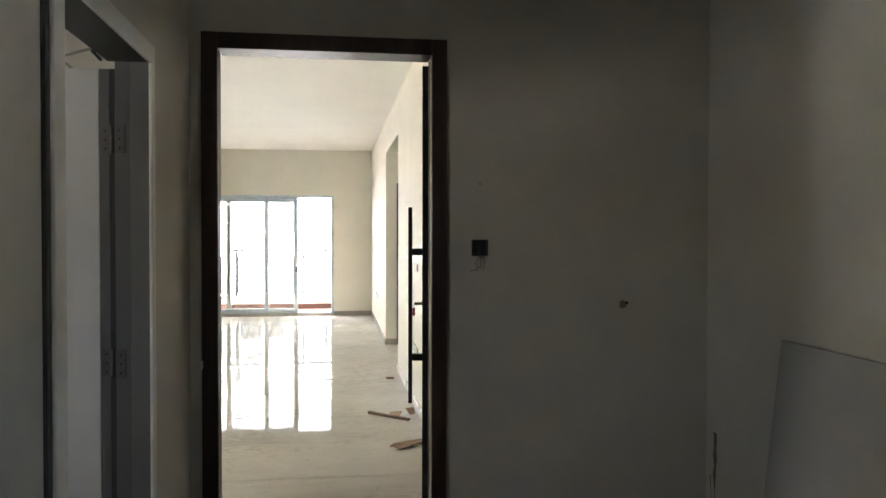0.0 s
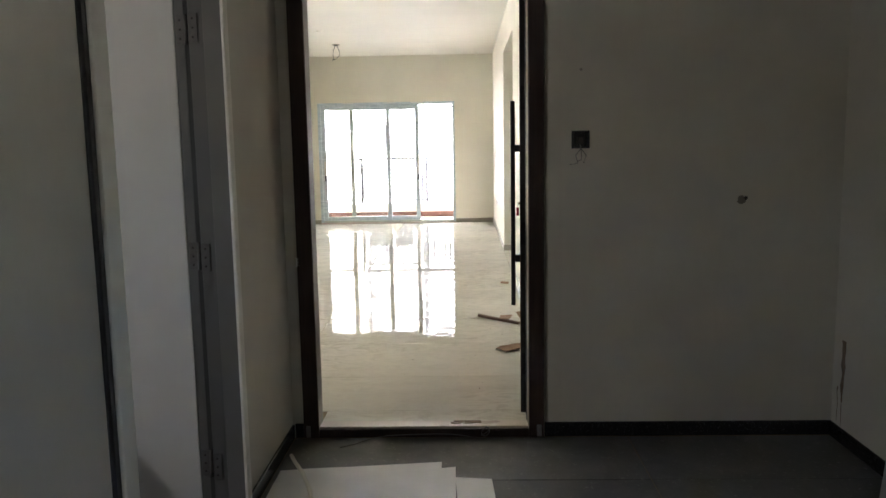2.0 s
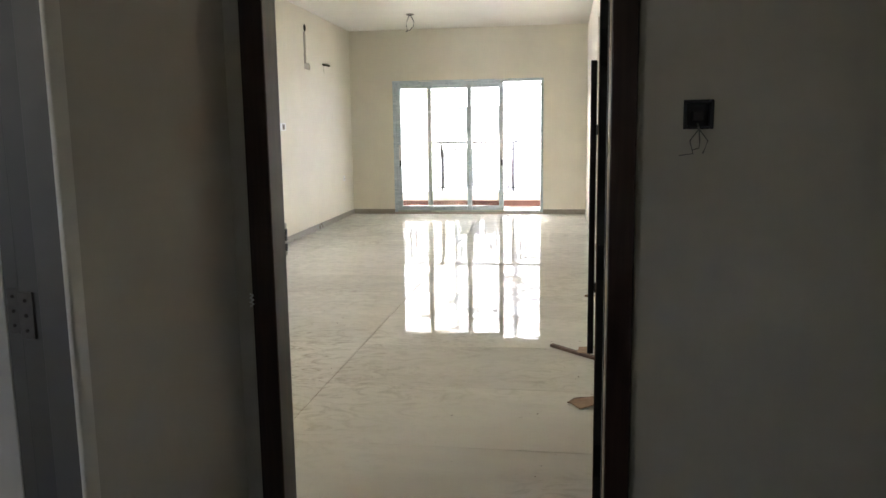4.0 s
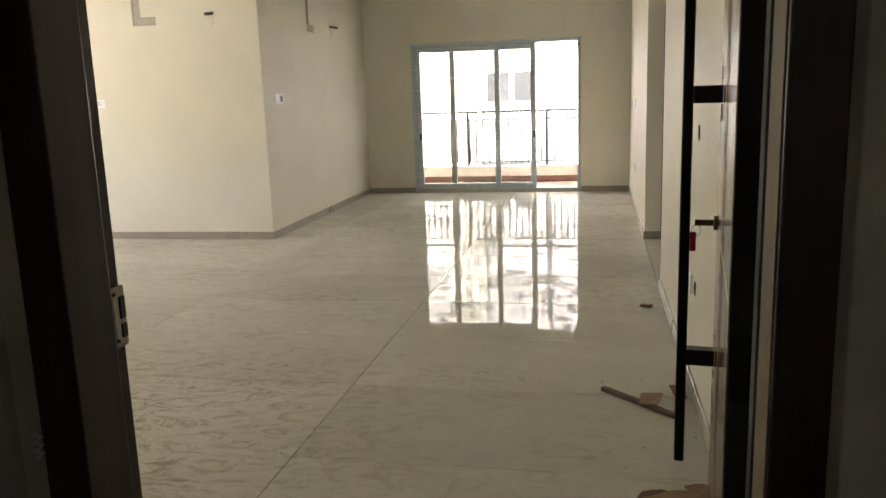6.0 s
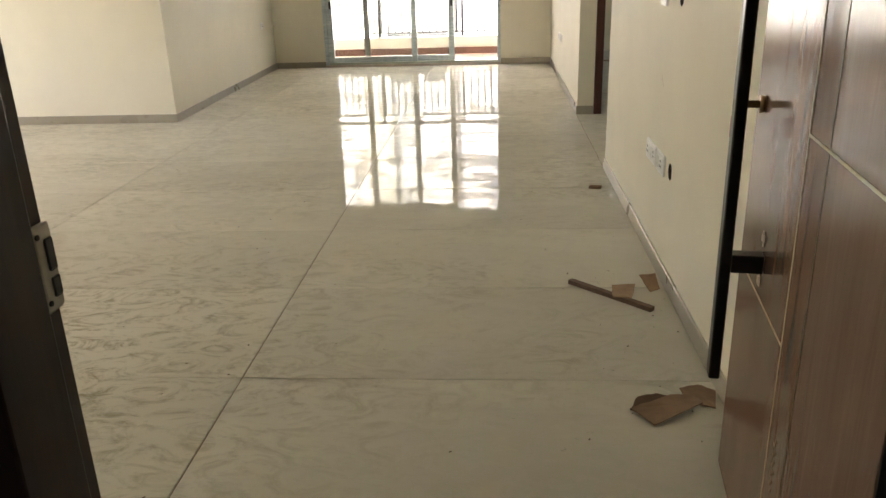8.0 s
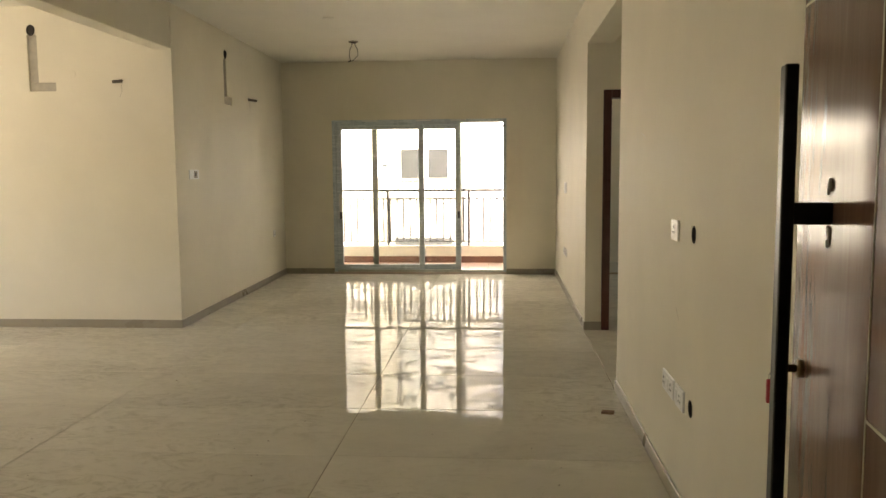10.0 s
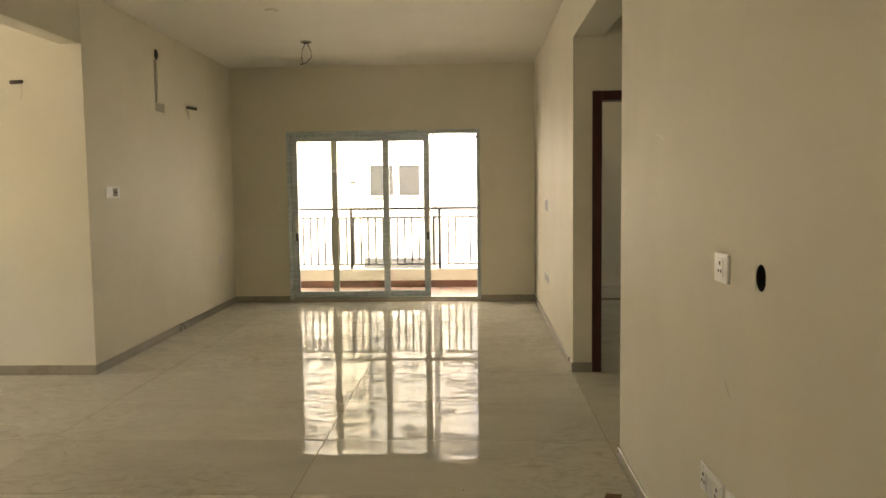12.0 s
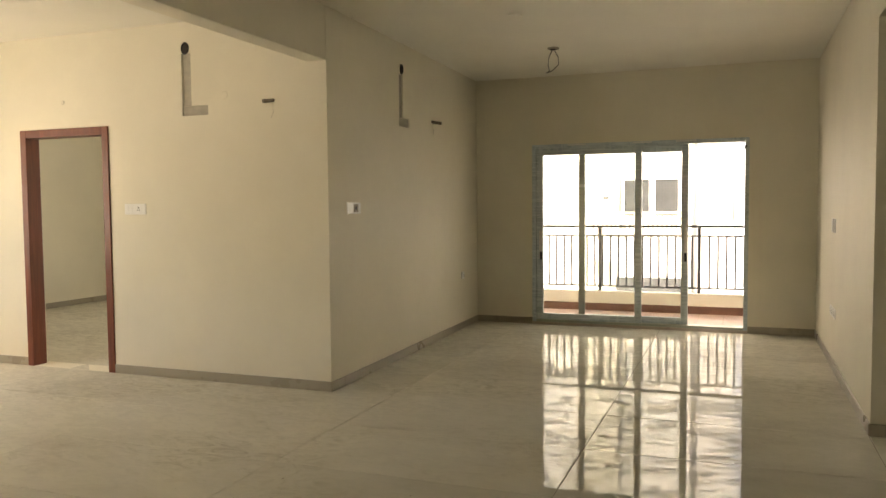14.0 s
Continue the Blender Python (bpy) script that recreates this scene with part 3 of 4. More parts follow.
# ---- lobby things ----
def steel_door():
    """Pale steel stair door, standing open into the stair room."""
    f = tagged(thing("door_2", "grey enamelled steel frame in the lobby wall", "door frame", at=LEFT), kind="structure")
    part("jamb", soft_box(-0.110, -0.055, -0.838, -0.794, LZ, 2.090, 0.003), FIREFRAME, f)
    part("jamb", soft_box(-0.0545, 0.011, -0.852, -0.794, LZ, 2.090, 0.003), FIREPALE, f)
    part("jamb_lip", soft_box(0.0115, 0.024, -0.862, -0.812, LZ, 2.098, 0.004), DIRTYEDGE, f, "chipped pale frame edge")
    part("jamb", soft_box(-0.165, 0.011, -1.845, -1.785, LZ, 2.090, 0.003), FIREPALE, f)
    part("jamb_lip", soft_box(0.0115, 0.024, -1.846, -1.770, LZ, 2.098, 0.004), DIRTYEDGE, f, "chipped pale frame edge")
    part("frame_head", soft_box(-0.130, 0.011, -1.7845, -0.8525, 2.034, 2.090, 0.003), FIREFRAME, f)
    part("head_lip", soft_box(0.0115, 0.024, -1.7695, -0.8625, 2.030, 2.098, 0.004), DIRTYEDGE, f, "chipped pale frame edge")
    # dark strip paints the shade between wall and frame
    part("gap_shade_strip", soft_box(-0.02, 0.004, -1.867, -1.8465, LZ, 2.090, 0.002, 1), DARKGAP, f, "dark strip for the shade in the gap beside the frame")
    d = thing("stair_door", "pale grey flush steel stair door standing open", "door", at=LEFT)
    part("leaf_panel", soft_box(-1.08, -0.1745, -0.800, -0.755, LZ + 0.012, 2.018, 0.003), FIREDOOR, d)
    # darker front strip stands in for the leaf's hinge edge face
    part("hinge_edge_strip", soft_box(-0.174, -0.138, -0.799, -0.756, LZ + 0.012, 2.018, 0.002), FIREFRAME, d, "darker grey strip in place of the leaf's edge face")
    # dark strip paints the shade between leaf and jamb
    part("hinge_gap_shade", soft_box(-0.1375, -0.1105, -0.803, -0.755, LZ + 0.012, 2.018, 0.001, 1), DARKGAP, d, "dark strip for the shade in the hinge gap")
    for z in (0.158, 0.952, 1.762):
        h = part("hinge", rod(bmesh.new(), (-0.130, -0.802, z - 0.052), (-0.130, -0.802, z + 0.052), 0.0065, 12), DARKSTEEL, d, "dull steel hinge with screws", True)
        part("hinge_leaf", soft_box(-0.1095, -0.076, -0.8425, -0.8385, z - 0.050, z + 0.050, 0.001, 1), DARKSTEEL, h)
        part("hinge_leaf", soft_box(-0.166, -0.134, -0.8045, -0.8005, z - 0.050, z + 0.050, 0.001, 1), DARKSTEEL, h)
        for dz in (-0.032, 0.0, 0.032):
            part("screw", rod(bmesh.new(), (-0.093, -0.8426, z + dz), (-0.093, -0.8440, z + dz), 0.004, 8), DARKHOLE, h)
            part("screw", rod(bmesh.new(), (-0.151, -0.8046, z + dz), (-0.151, -0.8060, z + dz), 0.004, 8), DARKHOLE, h)
    vp = part("vision_panel", soft_box(-0.76, -0.516, -0.808, -0.8005, 1.308, 1.566, 0.002, 1), FARGLASS, d, "dark glazed vision panel")
    for x0, x1, z0, z1 in ((-0.516, -0.484, 1.259, 1.614), (-0.79, -0.76, 1.259, 1.614), (-0.76, -0.516, 1.566, 1.614), (-0.76, -0.516, 1.259, 1.308)):
        part("panel_frame", soft_box(x0, x1, -0.816, -0.8005, z0, z1, 0.003), FIREDOOR, vp)
    closer = part("door_closer", soft_box(-0.36, -0.16, -0.754, -0.710, 1.93, 2.00, 0.006), DARKSTEEL, d, "door closer with folding arm")
    part("closer_arm", tube([(-0.270, -0.77, 2.017), (-0.302, -0.82, 2.052), (-0.193, -0.82, 2.086)], 0.006, 8), SATIN, closer)
    part("closer_arm", tube([(-0.193, -0.82, 2.080), (-0.170, -0.79, 2.052), (-0.145, -0.765, 2.026)], 0.006, 8), DARKSTEEL, closer)


steel_door()


def crumpled(x0, x1, y0, y1, z0, z1, seed, cuts=4, amp=0.03, taper=0.8):
    bm = box(bmesh.new(), x0, x1, y0, y1, z0, z1)
    bmesh.ops.subdivide_edges(bm, edges=bm.edges[:], cuts=cuts, use_grid_fill=True)
    for v in bm.verts:
        f = (v.co.z - z0) / (z1 - z0)
        k = 1 - (1 - taper) * f
        v.co.x = (v.co.x - (x0 + x1) / 2) * k + (x0 + x1) / 2
        v.co.y = (v.co.y - (y0 + y1) / 2) * k + (y0 + y1) / 2
        if f > 0.02:
            v.co += noise.noise_vector(v.co * 7 + Vector((seed, 0, 0))) * amp
    return bm


sack = thing("sack", "crumpled pale sack against the stair door", "sack", at=LEFT)
part("sack_body", crumpled(-0.86, -0.47, -1.10, -0.835, LZ, 0.265, 3.0), BAG, sack, smooth=True)
part("sack_mouth", crumpled(-0.83, -0.51, -1.06, -0.88, 0.240, 0.330, 8.0, 3, 0.035, 0.6), BAG, sack, "folded open mouth of the sack")

bell = thing("bell_box", "open black bell switch box with loose wires", "switch box", at=pose(0.005, 0, 0.014))
part("back_box", soft_box(-0.575, -0.497, 5.030, 5.049, 1.304, 1.381, 0.004), BLACK, bell)
for x0, x1, z0, z1 in ((-0.577, -0.567, 1.302, 1.383), (-0.505, -0.495, 1.302, 1.383), (-0.567, -0.505, 1.302, 1.312), (-0.567, -0.505, 1.373, 1.383)):
    part("box_rim", soft_box(x0, x1, 4.996, 5.030, z0, z1, 0.002, 1), BLACK, bell)
part("terminal", soft_box(-0.550, -0.522, 5.008, 5.030, 1.325, 1.352, 0.003), DARKHOLE, bell)
for k, (dx, dz) in enumerate(((-0.020, -0.105), (0.020, -0.100), (0.002, -0.09))):
    pts = [(-0.536, 5.010, 1.318), (-0.536 + dx * 0.1, 4.985, 1.300), (-0.536 + dx * 1.2, 4.982, 1.270), (-0.536 + dx * 0.7, 4.984, 1.340 + dz), (-0.536 + dx * 1.6 - 0.02, 4.986, 1.335 + dz)]
    part("wire", tube(pts, 0.0018, 6), WIRE, bell, "loose grey wire")


def spot(name, x, z, r, material, label, seed=0, y=None):
    """A chipped blotch on the entrance wall's lobby face."""
    bm = bmesh.new()
    n = 14
    rim = [bm.verts.new((x + r * (1 + 0.5 * noise.noise((seed, k * 0.9, 0))) * math.cos(k * math.tau / n), 4.9985,
                         z + r * (1 + 0.5 * noise.noise((seed, k * 0.9, 5))) * math.sin(k * math.tau / n))) for k in range(n)]
    mid = bm.verts.new((x, 4.996, z))
    for k in range(n):
        bm.faces.new((rim[k], rim[(k + 1) % n], mid))
    return solid(name, bm, material, label, "wall damage")


spot("wall_chip", 0.205, 1.070, 0.020, PIPEMAT, "chipped plaster patch on the lobby wall", 1)
spot("wall_plug_hole", 0.225, 1.078, 0.009, DARKHOLE, "dark plug hole in the chipped plaster", 2)
spot("wall_mark", -0.531, 1.670, 0.007, RAWGREY, "small pencil mark on the lobby wall", 3)


def water_stain():
    t = thing("water_stain", "brown water stain running down the lobby wall", "stain")

    def streak(y0, z0, z1, w, seed, label):
        bm = bmesh.new()
        rows = []
        for i in range(13):
            f = i / 12
            z = z0 + (z1 - z0) * f
            c = y0 + 0.012 * noise.noise((seed, f * 3, 0))
            half = w * (0.55 + 0.45 * noise.noise((seed, f * 6, 3))) * (1 - 0.55 * f)
            rows.append((bm.verts.new((0.6585, c - half, z)), bm.verts.new((0.6585, c + half, z))))
        for a, b in zip(rows, rows[1:]):
            bm.faces.new((a[0], a[1], b[1], b[0]))
        part("streak", bm, RUST, t, label)

    streak(4.905, 0.425, 0.14, 0.038, 1, "wide brown streak")
    streak(4.905, 0.22, 0.02, 0.009, 4, "thin run")
    streak(4.945, 0.20, 0.03, 0.008, 7, "thin run")


water_stain()

# board leaning on the right wall
lean = math.degrees(math.atan2(0.115, 1.02))
solid("leaning_board", soft_box(-0.018, 0.0, 2.55, 4.28, 0.0, 1.035, 0.002), BOARD, "grey faced board leaning against the lobby wall", "board",
      at=pose(0.530, 0, LZ, 0, lean, 0))


def sheet(name, corners, z, seed, label, lift=0.006):
    """A thin, slightly curled sheet lying on the lobby floor."""
    bm = bmesh.new()
    n = 12
    a, b, c, d = [Vector((*p, 0)) for p in corners]
    grid = []
    for i in range(n + 1):
        row = []
        for j in range(n + 1):
            p = (a.lerp(b, i / n)).lerp(d.lerp(c, i / n), j / n)
            p.z = z + lift * max(0, noise.noise((p.x * 4 + seed, p.y * 4, 0)))
            row.append(bm.verts.new(p))
        grid.append(row)
    for i in range(n):
        for j in range(n):
            bm.faces.new((grid[i][j], grid[i + 1][j], grid[i + 1][j + 1], grid[i][j + 1]))
    low = {v: bm.verts.new(v.co - Vector((0, 0, 0.0018))) for v in bm.verts[:]}
    for f in bm.faces[:]:
        bm.faces.new([low[v] for v in reversed(f.verts)])
    rim = [grid[i][0] for i in range(n + 1)] + [grid[n][j] for j in range(1, n + 1)] + [grid[i][n] for i in range(n - 1, -1, -1)] + [grid[0][j] for j in range(n - 1, 0, -1)]
    for a, b in zip(rim, rim[1:] + rim[:1]):
        bm.faces.new((a, b, low[b], low[a]))
    return solid(name, bm, PAPER, label, "sheet", smooth=False, group="sheets on the lobby floor")


sheet("packing_sheet", ((-1.88, 4.60), (-1.18, 4.686), (-1.17, 3.90), (-1.86, 3.86)), LZ + 0.003, 1, "large white packing sheet on the dark lobby floor")
sheet("packing_sheet", ((-1.872, 4.45), (-1.118, 4.600), (-1.105, 3.85), (-1.86, 3.80)), LZ + 0.015, 5, "creased white packing sheet lying on another")
sheet("packing_sheet", ((-1.118, 4.525), (-0.965, 4.505), (-0.94, 4.02), (-1.09, 3.98)), LZ + 0.003, 9, "small curled off-white packing sheet")
solid("paint_stick", tube([(-1.853, 4.700, LZ + 0.030), (-1.82, 4.62, LZ + 0.034), (-1.76, 4.50, LZ + 0.034), (-1.70, 4.34, LZ + 0.034), (-1.66, 4.20, LZ + 0.03)], 0.009, 8), DIRTYEDGE,
      "dirty white plastic strip lying on the sheets", "stick", smooth=True)

wires = thing("loose_cable", "thin grey cable trailing along the door sill", "cable")
pts = []
for i in range(30):
    f = i / 29
    x = -1.66 + 0.68 * f
    pts.append((x, 4.955 + 0.02 * math.sin(f * 9) - 0.10 * (1 - f) ** 3, LZ + 0.004 + 0.05 * max(0, math.sin(f * math.pi) - 0.3)))
part("cable_run", tube(pts, 0.0024, 6), WIRE, wires, smooth=True)
part("cable_loop", tube([(-0.98 + 0.02 * math.sin(a * 0.9), 4.97 + 0.008 * math.cos(a * 1.1), LZ + 0.012 + 0.045 * (0.5 + 0.5 * math.cos(a * 0.8))) for a in range(14)], 0.0022, 6), WIRE, wires, smooth=True)
rag = bmesh.new()
for k in range(9):
    x, y = -1.13 + 0.12 * random.random(), 5.01 + 0.045 * random.random()
    s = random.uniform(0.008, 0.022)
    box(rag, x - s * 1.6, x + s * 1.6, y - s * 0.3, y + s * 0.3, 0.003, 0.0045 + 0.003 * random.random())
solid("torn_tape", rag, RUST, "torn brown tape scraps on the marble threshold", "tape scraps")


# ---- sliding balcony door ----
def sliding_door():
    w = tagged(thing("window_1", "grey aluminium sliding balcony door, partly open, under streaky protective film", "sliding door"), kind="structure")
    x0, x1, z0, z1 = -3.605, -1.235, 0.0, 2.100
    y0, y1 = YW - 0.012, YW + 0.130
    part("outer_jamb", soft_box(x0, x0 + 0.050, y0, y1, z0, z1, 0.003), FILM, w)
    part("outer_jamb", soft_box(x1 - 0.042, x1, y0, y1, z0, z1, 0.003), FILM, w)
    part("outer_head", soft_box(x0 + 0.0505, x1 - 0.0425, y0, y1, z1 - 0.045, z1, 0.003), FILM, w)
    part("outer_track", soft_box(x0 + 0.0505, x1 - 0.0425, y0, y1, z0, z0 + 0.055, 0.003), UPVC, w, "pale bottom track")
    part("sill", soft_box(x0 - 0.0, x1 + 0.0, y0 - 0.022, y0 - 0.0005, 0.0, 0.030, 0.003), MARBLE, w, "pale stone sill strip")
    for a in (x0 + 0.42, x0 + 1.15, x0 + 1.62):
        part("tape_strip", soft_box(a, a + 0.21, y0 - 0.0025, y0 - 0.0005, z1 - 0.022, z1 - 0.004, 0.0008, 1), WHITETAPE, w, "white tape strip")
    for name, a, b, ya, near in (("inner_sash", x0 + 0.052, -2.352, y0 + 0.014, True), ("outer_sash", -3.072, -1.855, y0 + 0.075, False)):
        sash = part(name, soft_box(a + 0.030, b - 0.030, ya + 0.016, ya + 0.022, 0.10, z1 - 0.10, 0.001, 1), GLASS, w, "clear glass sash")
        sash.visible_shadow = False
        st = 0.074
        left_m = FILM if near else UPVC
        part("stile", soft_box(a, a + st, ya, ya + 0.042, 0.056, z1 - 0.046, 0.004), left_m, sash)
        part("stile", soft_box(b - st, b, ya, ya + 0.042, 0.056, z1 - 0.046, 0.004), FILM, sash)
        part("top_rail", soft_box(a + st + 0.0005, b - st - 0.0005, ya, ya + 0.042, z1 - 0.125, z1 - 0.046, 0.004), FILM, sash)
        part("bottom_rail", soft_box(a + st + 0.0005, b - st - 0.0005, ya, ya + 0.042, 0.056, 0.128, 0.004), FILM, sash)
        hx = a + 0.055 if near else b - 0.026
        part("sash_handle", soft_box(hx - 0.022, hx + 0.022, ya - 0.024, ya - 0.0005, 0.86, 1.10, 0.006), WHITETAPE, sash, "taped white handle")
        part("handle_latch", soft_box(hx - 0.012, hx + 0.012, ya - 0.03, ya - 0.0005, 0.76, 0.855, 0.005), BLACK, sash, "black latch")
        flap = bmesh.new()
        for k in range(5):
            s = 0.016 - 0.002 * k
            box(flap, hx - s + 0.006 * k, hx + s + 0.006 * k, ya - 0.006 - 0.003 * k, ya - 0.001, 1.10 + 0.03 * k, 1.128 + 0.03 * k)
        part("torn_film", flap, WHITETAPE if not near else FILM, sash, "torn protective film")
    part("film_curl", tube([(x1 - 0.05, y0 - 0.004, 2.00 + 0.012 * math.sin(a)) if a % 2 else (x1 - 0.03, y0 - 0.016, 2.01) for a in range(6)], 0.012, 8), DARKGAP, w, "curl of loosened dark film")
    part("mosquito_stop", soft_box(-3.084, -2.985, y0 + 0.066, y0 + 0.0745, 1.60, 1.635, 0.003), WHITETAPE, w, "white tape on a stile")


sliding_door()

# ---- balcony ----
BY = 16.62
solid("balcony_slab", box(bmesh.new(), XL - 0.6, XR + 0.02, YW + 0.222, BY + 0.32, -0.30, -0.034), GROUT, "balcony slab under its tiles", "balcony floor", "structure")
solid("balcony_curb", soft_box(XL - 0.6, XR + 0.02, BY, BY + 0.15, -0.030, 0.231, 0.008), TAN, "low plastered curb under the balcony railing", "curb", "structure")
solid("baseboard", soft_box(XL - 0.6, XR + 0.02, BY - 0.012, BY - 0.0005, -0.030, 0.070, 0.003), BALCSKIRT, "red-brown tile skirting on the balcony curb", "baseboard", "structure")
solid("ceiling_balcony", box(bmesh.new(), XL - 0.6, XR + 0.02, YW + 0.222, BY + 0.16, 2.75, 3.09), CEIL, "balcony ceiling slab", "ceiling", "structure")
balc = tagged(thing("balcony_floor", "terracotta balcony floor tiles", "floor"), kind="structure")


def tile_mesh(name, sx, sy, material, h=0.02, b=0.0015):
    """One tile with its upper edges eased, its top at z = 0."""
    bm = bmesh.new()
    lo = [bm.verts.new((x, y, -h)) for x, y in ((0, 0), (sx, 0), (sx, sy), (0, sy))]
    mi = [bm.verts.new((x, y, -b)) for x, y in ((0, 0), (sx, 0), (sx, sy), (0, sy))]
    up = [bm.verts.new((x, y, 0)) for x, y in ((b, b), (sx - b, b), (sx - b, sy - b), (b, sy - b))]
    bm.faces.new(up)
    for k in range(4):
        bm.faces.new((lo[k], lo[(k + 1) % 4], mi[(k + 1) % 4], mi[k]))
        bm.faces.new((mi[k], mi[(k + 1) % 4], up[(k + 1) % 4], up[k]))
    return mesh_of(name, bm, material)


def lay(parent, x0, x1, y0, y1, px, py, ox, oy, z, material, gap, skip=None):
    """Tiles on a grid of px by py through (ox, oy), clipped to the rectangle."""
    cache = {}
    i0, i1 = math.floor((x0 - ox) / px), math.ceil((x1 - ox) / px)
    j0, j1 = math.floor((y0 - oy) / py), math.ceil((y1 - oy) / py)
    for i in range(i0, i1):
        for j in range(j0, j1):
            a, b = max(x0, ox + i * px + gap / 2), min(x1, ox + (i + 1) * px - gap / 2)
            c, d = max(y0, oy + j * py + gap / 2), min(y1, oy + (j + 1) * py - gap / 2)
            if b - a < 0.02 or d - c < 0.02 or (skip and skip((a + b) / 2, (c + d) / 2)):
                continue
            key = (round(b - a, 4), round(d - c, 4))
            if key not in cache:
                cache[key] = tile_mesh("tile", b - a, d - c, material)
            ob = new("tile", cache[key])
            ob.parent = parent
            ob.location = (a, c, z + random.uniform(-0.0004, 0.0004))
            ob.rotation_euler = (random.gauss(0, 0.0003), random.gauss(0, 0.0003), 0)


def railing(name, x0, x1, y, zb, material, label, posts, step, group=""):
    r = thing(name, label, "railing", group)
    part("top_rail", soft_box(x0, x1, y - 0.022, y + 0.022, zb + 0.855, zb + 0.890, 0.004), material, r)
    part("middle_rail", soft_box(x0, x1, y - 0.012, y + 0.012, zb + 0.735, zb + 0.758, 0.003), material, r)
    part("bottom_rail", soft_box(x0, x1, y - 0.012, y + 0.012, zb + 0.055, zb + 0.078, 0.003), material, r)
    for p in posts:
        part("post", soft_box(p - 0.020, p + 0.020, y - 0.020, y + 0.020, zb, zb + 0.8545, 0.003, 1), material, r)
    bar = mesh_of("baluster", soft_box(-0.012, 0.012, -0.012, 0.012, zb + 0.0785, zb + 0.7345, 0.0015, 1), material)
    x = x0 + step / 2
    while x < x1:
        if min(abs(x - p) for p in posts) > 0.03:
            ob = new("baluster", bar)
            ob.parent = r
            ob.location = (x, y, 0)
        x += step
    return r


railing("balcony_railing", XL - 0.5, XR, BY + 0.07, 0.232, RAIL, "dark grey painted steel balcony railing on a curb", (-4.36, -3.095, -1.813, -0.62), 0.1055)


# ---- building across ----
def far_building():
    FY = 28.0
    b = thing("apartment_building", "sunlit white apartment building across the gap", "building")
    part("facade", box(bmesh.new(), -26, 14, FY, FY + 9, -1.25, 14.0), CONCRETE, b)
    part("parapet", box(bmesh.new(), -26.15, 14.15, FY - 0.15, FY + 9.15, 14.0, 14.9), CONCRETE, b)
    part("blue_bay", box(bmesh.new(), -1.47, 2.6, FY - 1.8, FY - 0.02, -1.25, 14.0), BLUE, b, "blue-grey projecting bay")
    part("tan_bay", box(bmesh.new(), -5.55, -4.45, FY - 0.35, FY - 0.02, -1.25, 14.0), TAN, b, "pale tan wall strip")
    part("downpipe", rod(bmesh.new(), (-2.48, FY - 0.12, -1.25), (-2.48, FY - 0.12, 13.5), 0.06, 10), STEEL, b, "grey downpipe")
    for k in (0, 4):
        z = k * 3.05 + (0.5 if k > 0 else 0.0)
        win = part("window", box(bmesh.new(), -4.33, -2.90, FY - 0.04, FY - 0.012, z + 1.10, z + 2.07), FARGLASS, b, "dark two-pane window")
        for a, c, d, e in ((-4.40, -4.33, 1.03, 2.14), (-2.90, -2.83, 1.03, 2.14), (-3.66, -3.50, 1.03, 2.14), (-4.33, -3.66, 2.07, 2.14), (-3.50, -2.90, 2.07, 2.14)):
            part("window_frame", box(bmesh.new(), a, c, FY - 0.07, FY - 0.041 + 0.03, z + d, z + e), CONCRETE, win)
        if k > 0:
            continue
        slab = part("balcony", box(bmesh.new(), -5.1, -2.55, FY - 1.0, FY - 0.021, z - 0.08, z + 0.46), CONCRETE, b, "shallow balcony slab")
        for h in (0.56, 1.15):
            part("balcony_rail", box(bmesh.new(), -5.05, -2.6, FY - 0.98, FY - 0.93, z + h, z + h + 0.06), FARRAIL, slab)
        bm = bmesh.new()
        for q in range(21):
            x = -5.03 + q * 0.119
            box(bm, x, x + 0.035, FY - 0.97, FY - 0.94, z + 0.46, z + 1.15)
        part("balcony_bars", bm, FARRAIL, slab)
        part("planter_panel", box(bmesh.new(), -4.40, -2.72, FY - 1.06, FY - 1.001, z - 0.97, z - 0.52), FARGLASS, slab, "dark grey panel under the balcony")
        part("panel_hanger", box(bmesh.new(), -4.38, -2.74, FY - 1.0, FY - 0.92, z - 0.52, z - 0.081), CONCRETE, slab)
        lamp = part("wall_lamp", box(bmesh.new(), -4.85, -4.70, FY - 0.45, FY - 0.351, z + 1.55, z + 1.63), RAIL, b, "small wall fitting")
        sw = part("side_window", box(bmesh.new(), -1.51, -1.471, FY - 1.2, FY - 0.5, z + 0.9, z + 2.2), FARGLASS, b, "narrow side window")


far_building()


# ---- interior door frames ----
def door_frame_y(name, x0, x1, y0, y1, h, label, hinge_side=None, material=None):
    f = tagged(thing(name, label, "door frame"), kind="structure")
    w = 0.068
    part("jamb", soft_box(x0, x0 + w, y0, y1, 0.0, h, 0.004), material or REDWOOD, f)
    part("jamb", soft_box(x1 - w, x1, y0, y1, 0.0, h, 0.004), material or REDWOOD, f)
    part("frame_head", soft_box(x0 + w + 0.0005, x1 - w - 0.0005, y0, y1, h - w, h, 0.004), material or REDWOOD, f)
    if hinge_side is not None:
        for z in (0.25, 1.0, 1.75):
            xh = x0 + w if hinge_side < 0 else x1 - w
            part("hinge", soft_box(xh, xh + 0.003, y0 + 0.05, y0 + 0.085, z - 0.05, z + 0.05, 0.001, 1), STEEL, f, "steel hinge leaf")
    return f


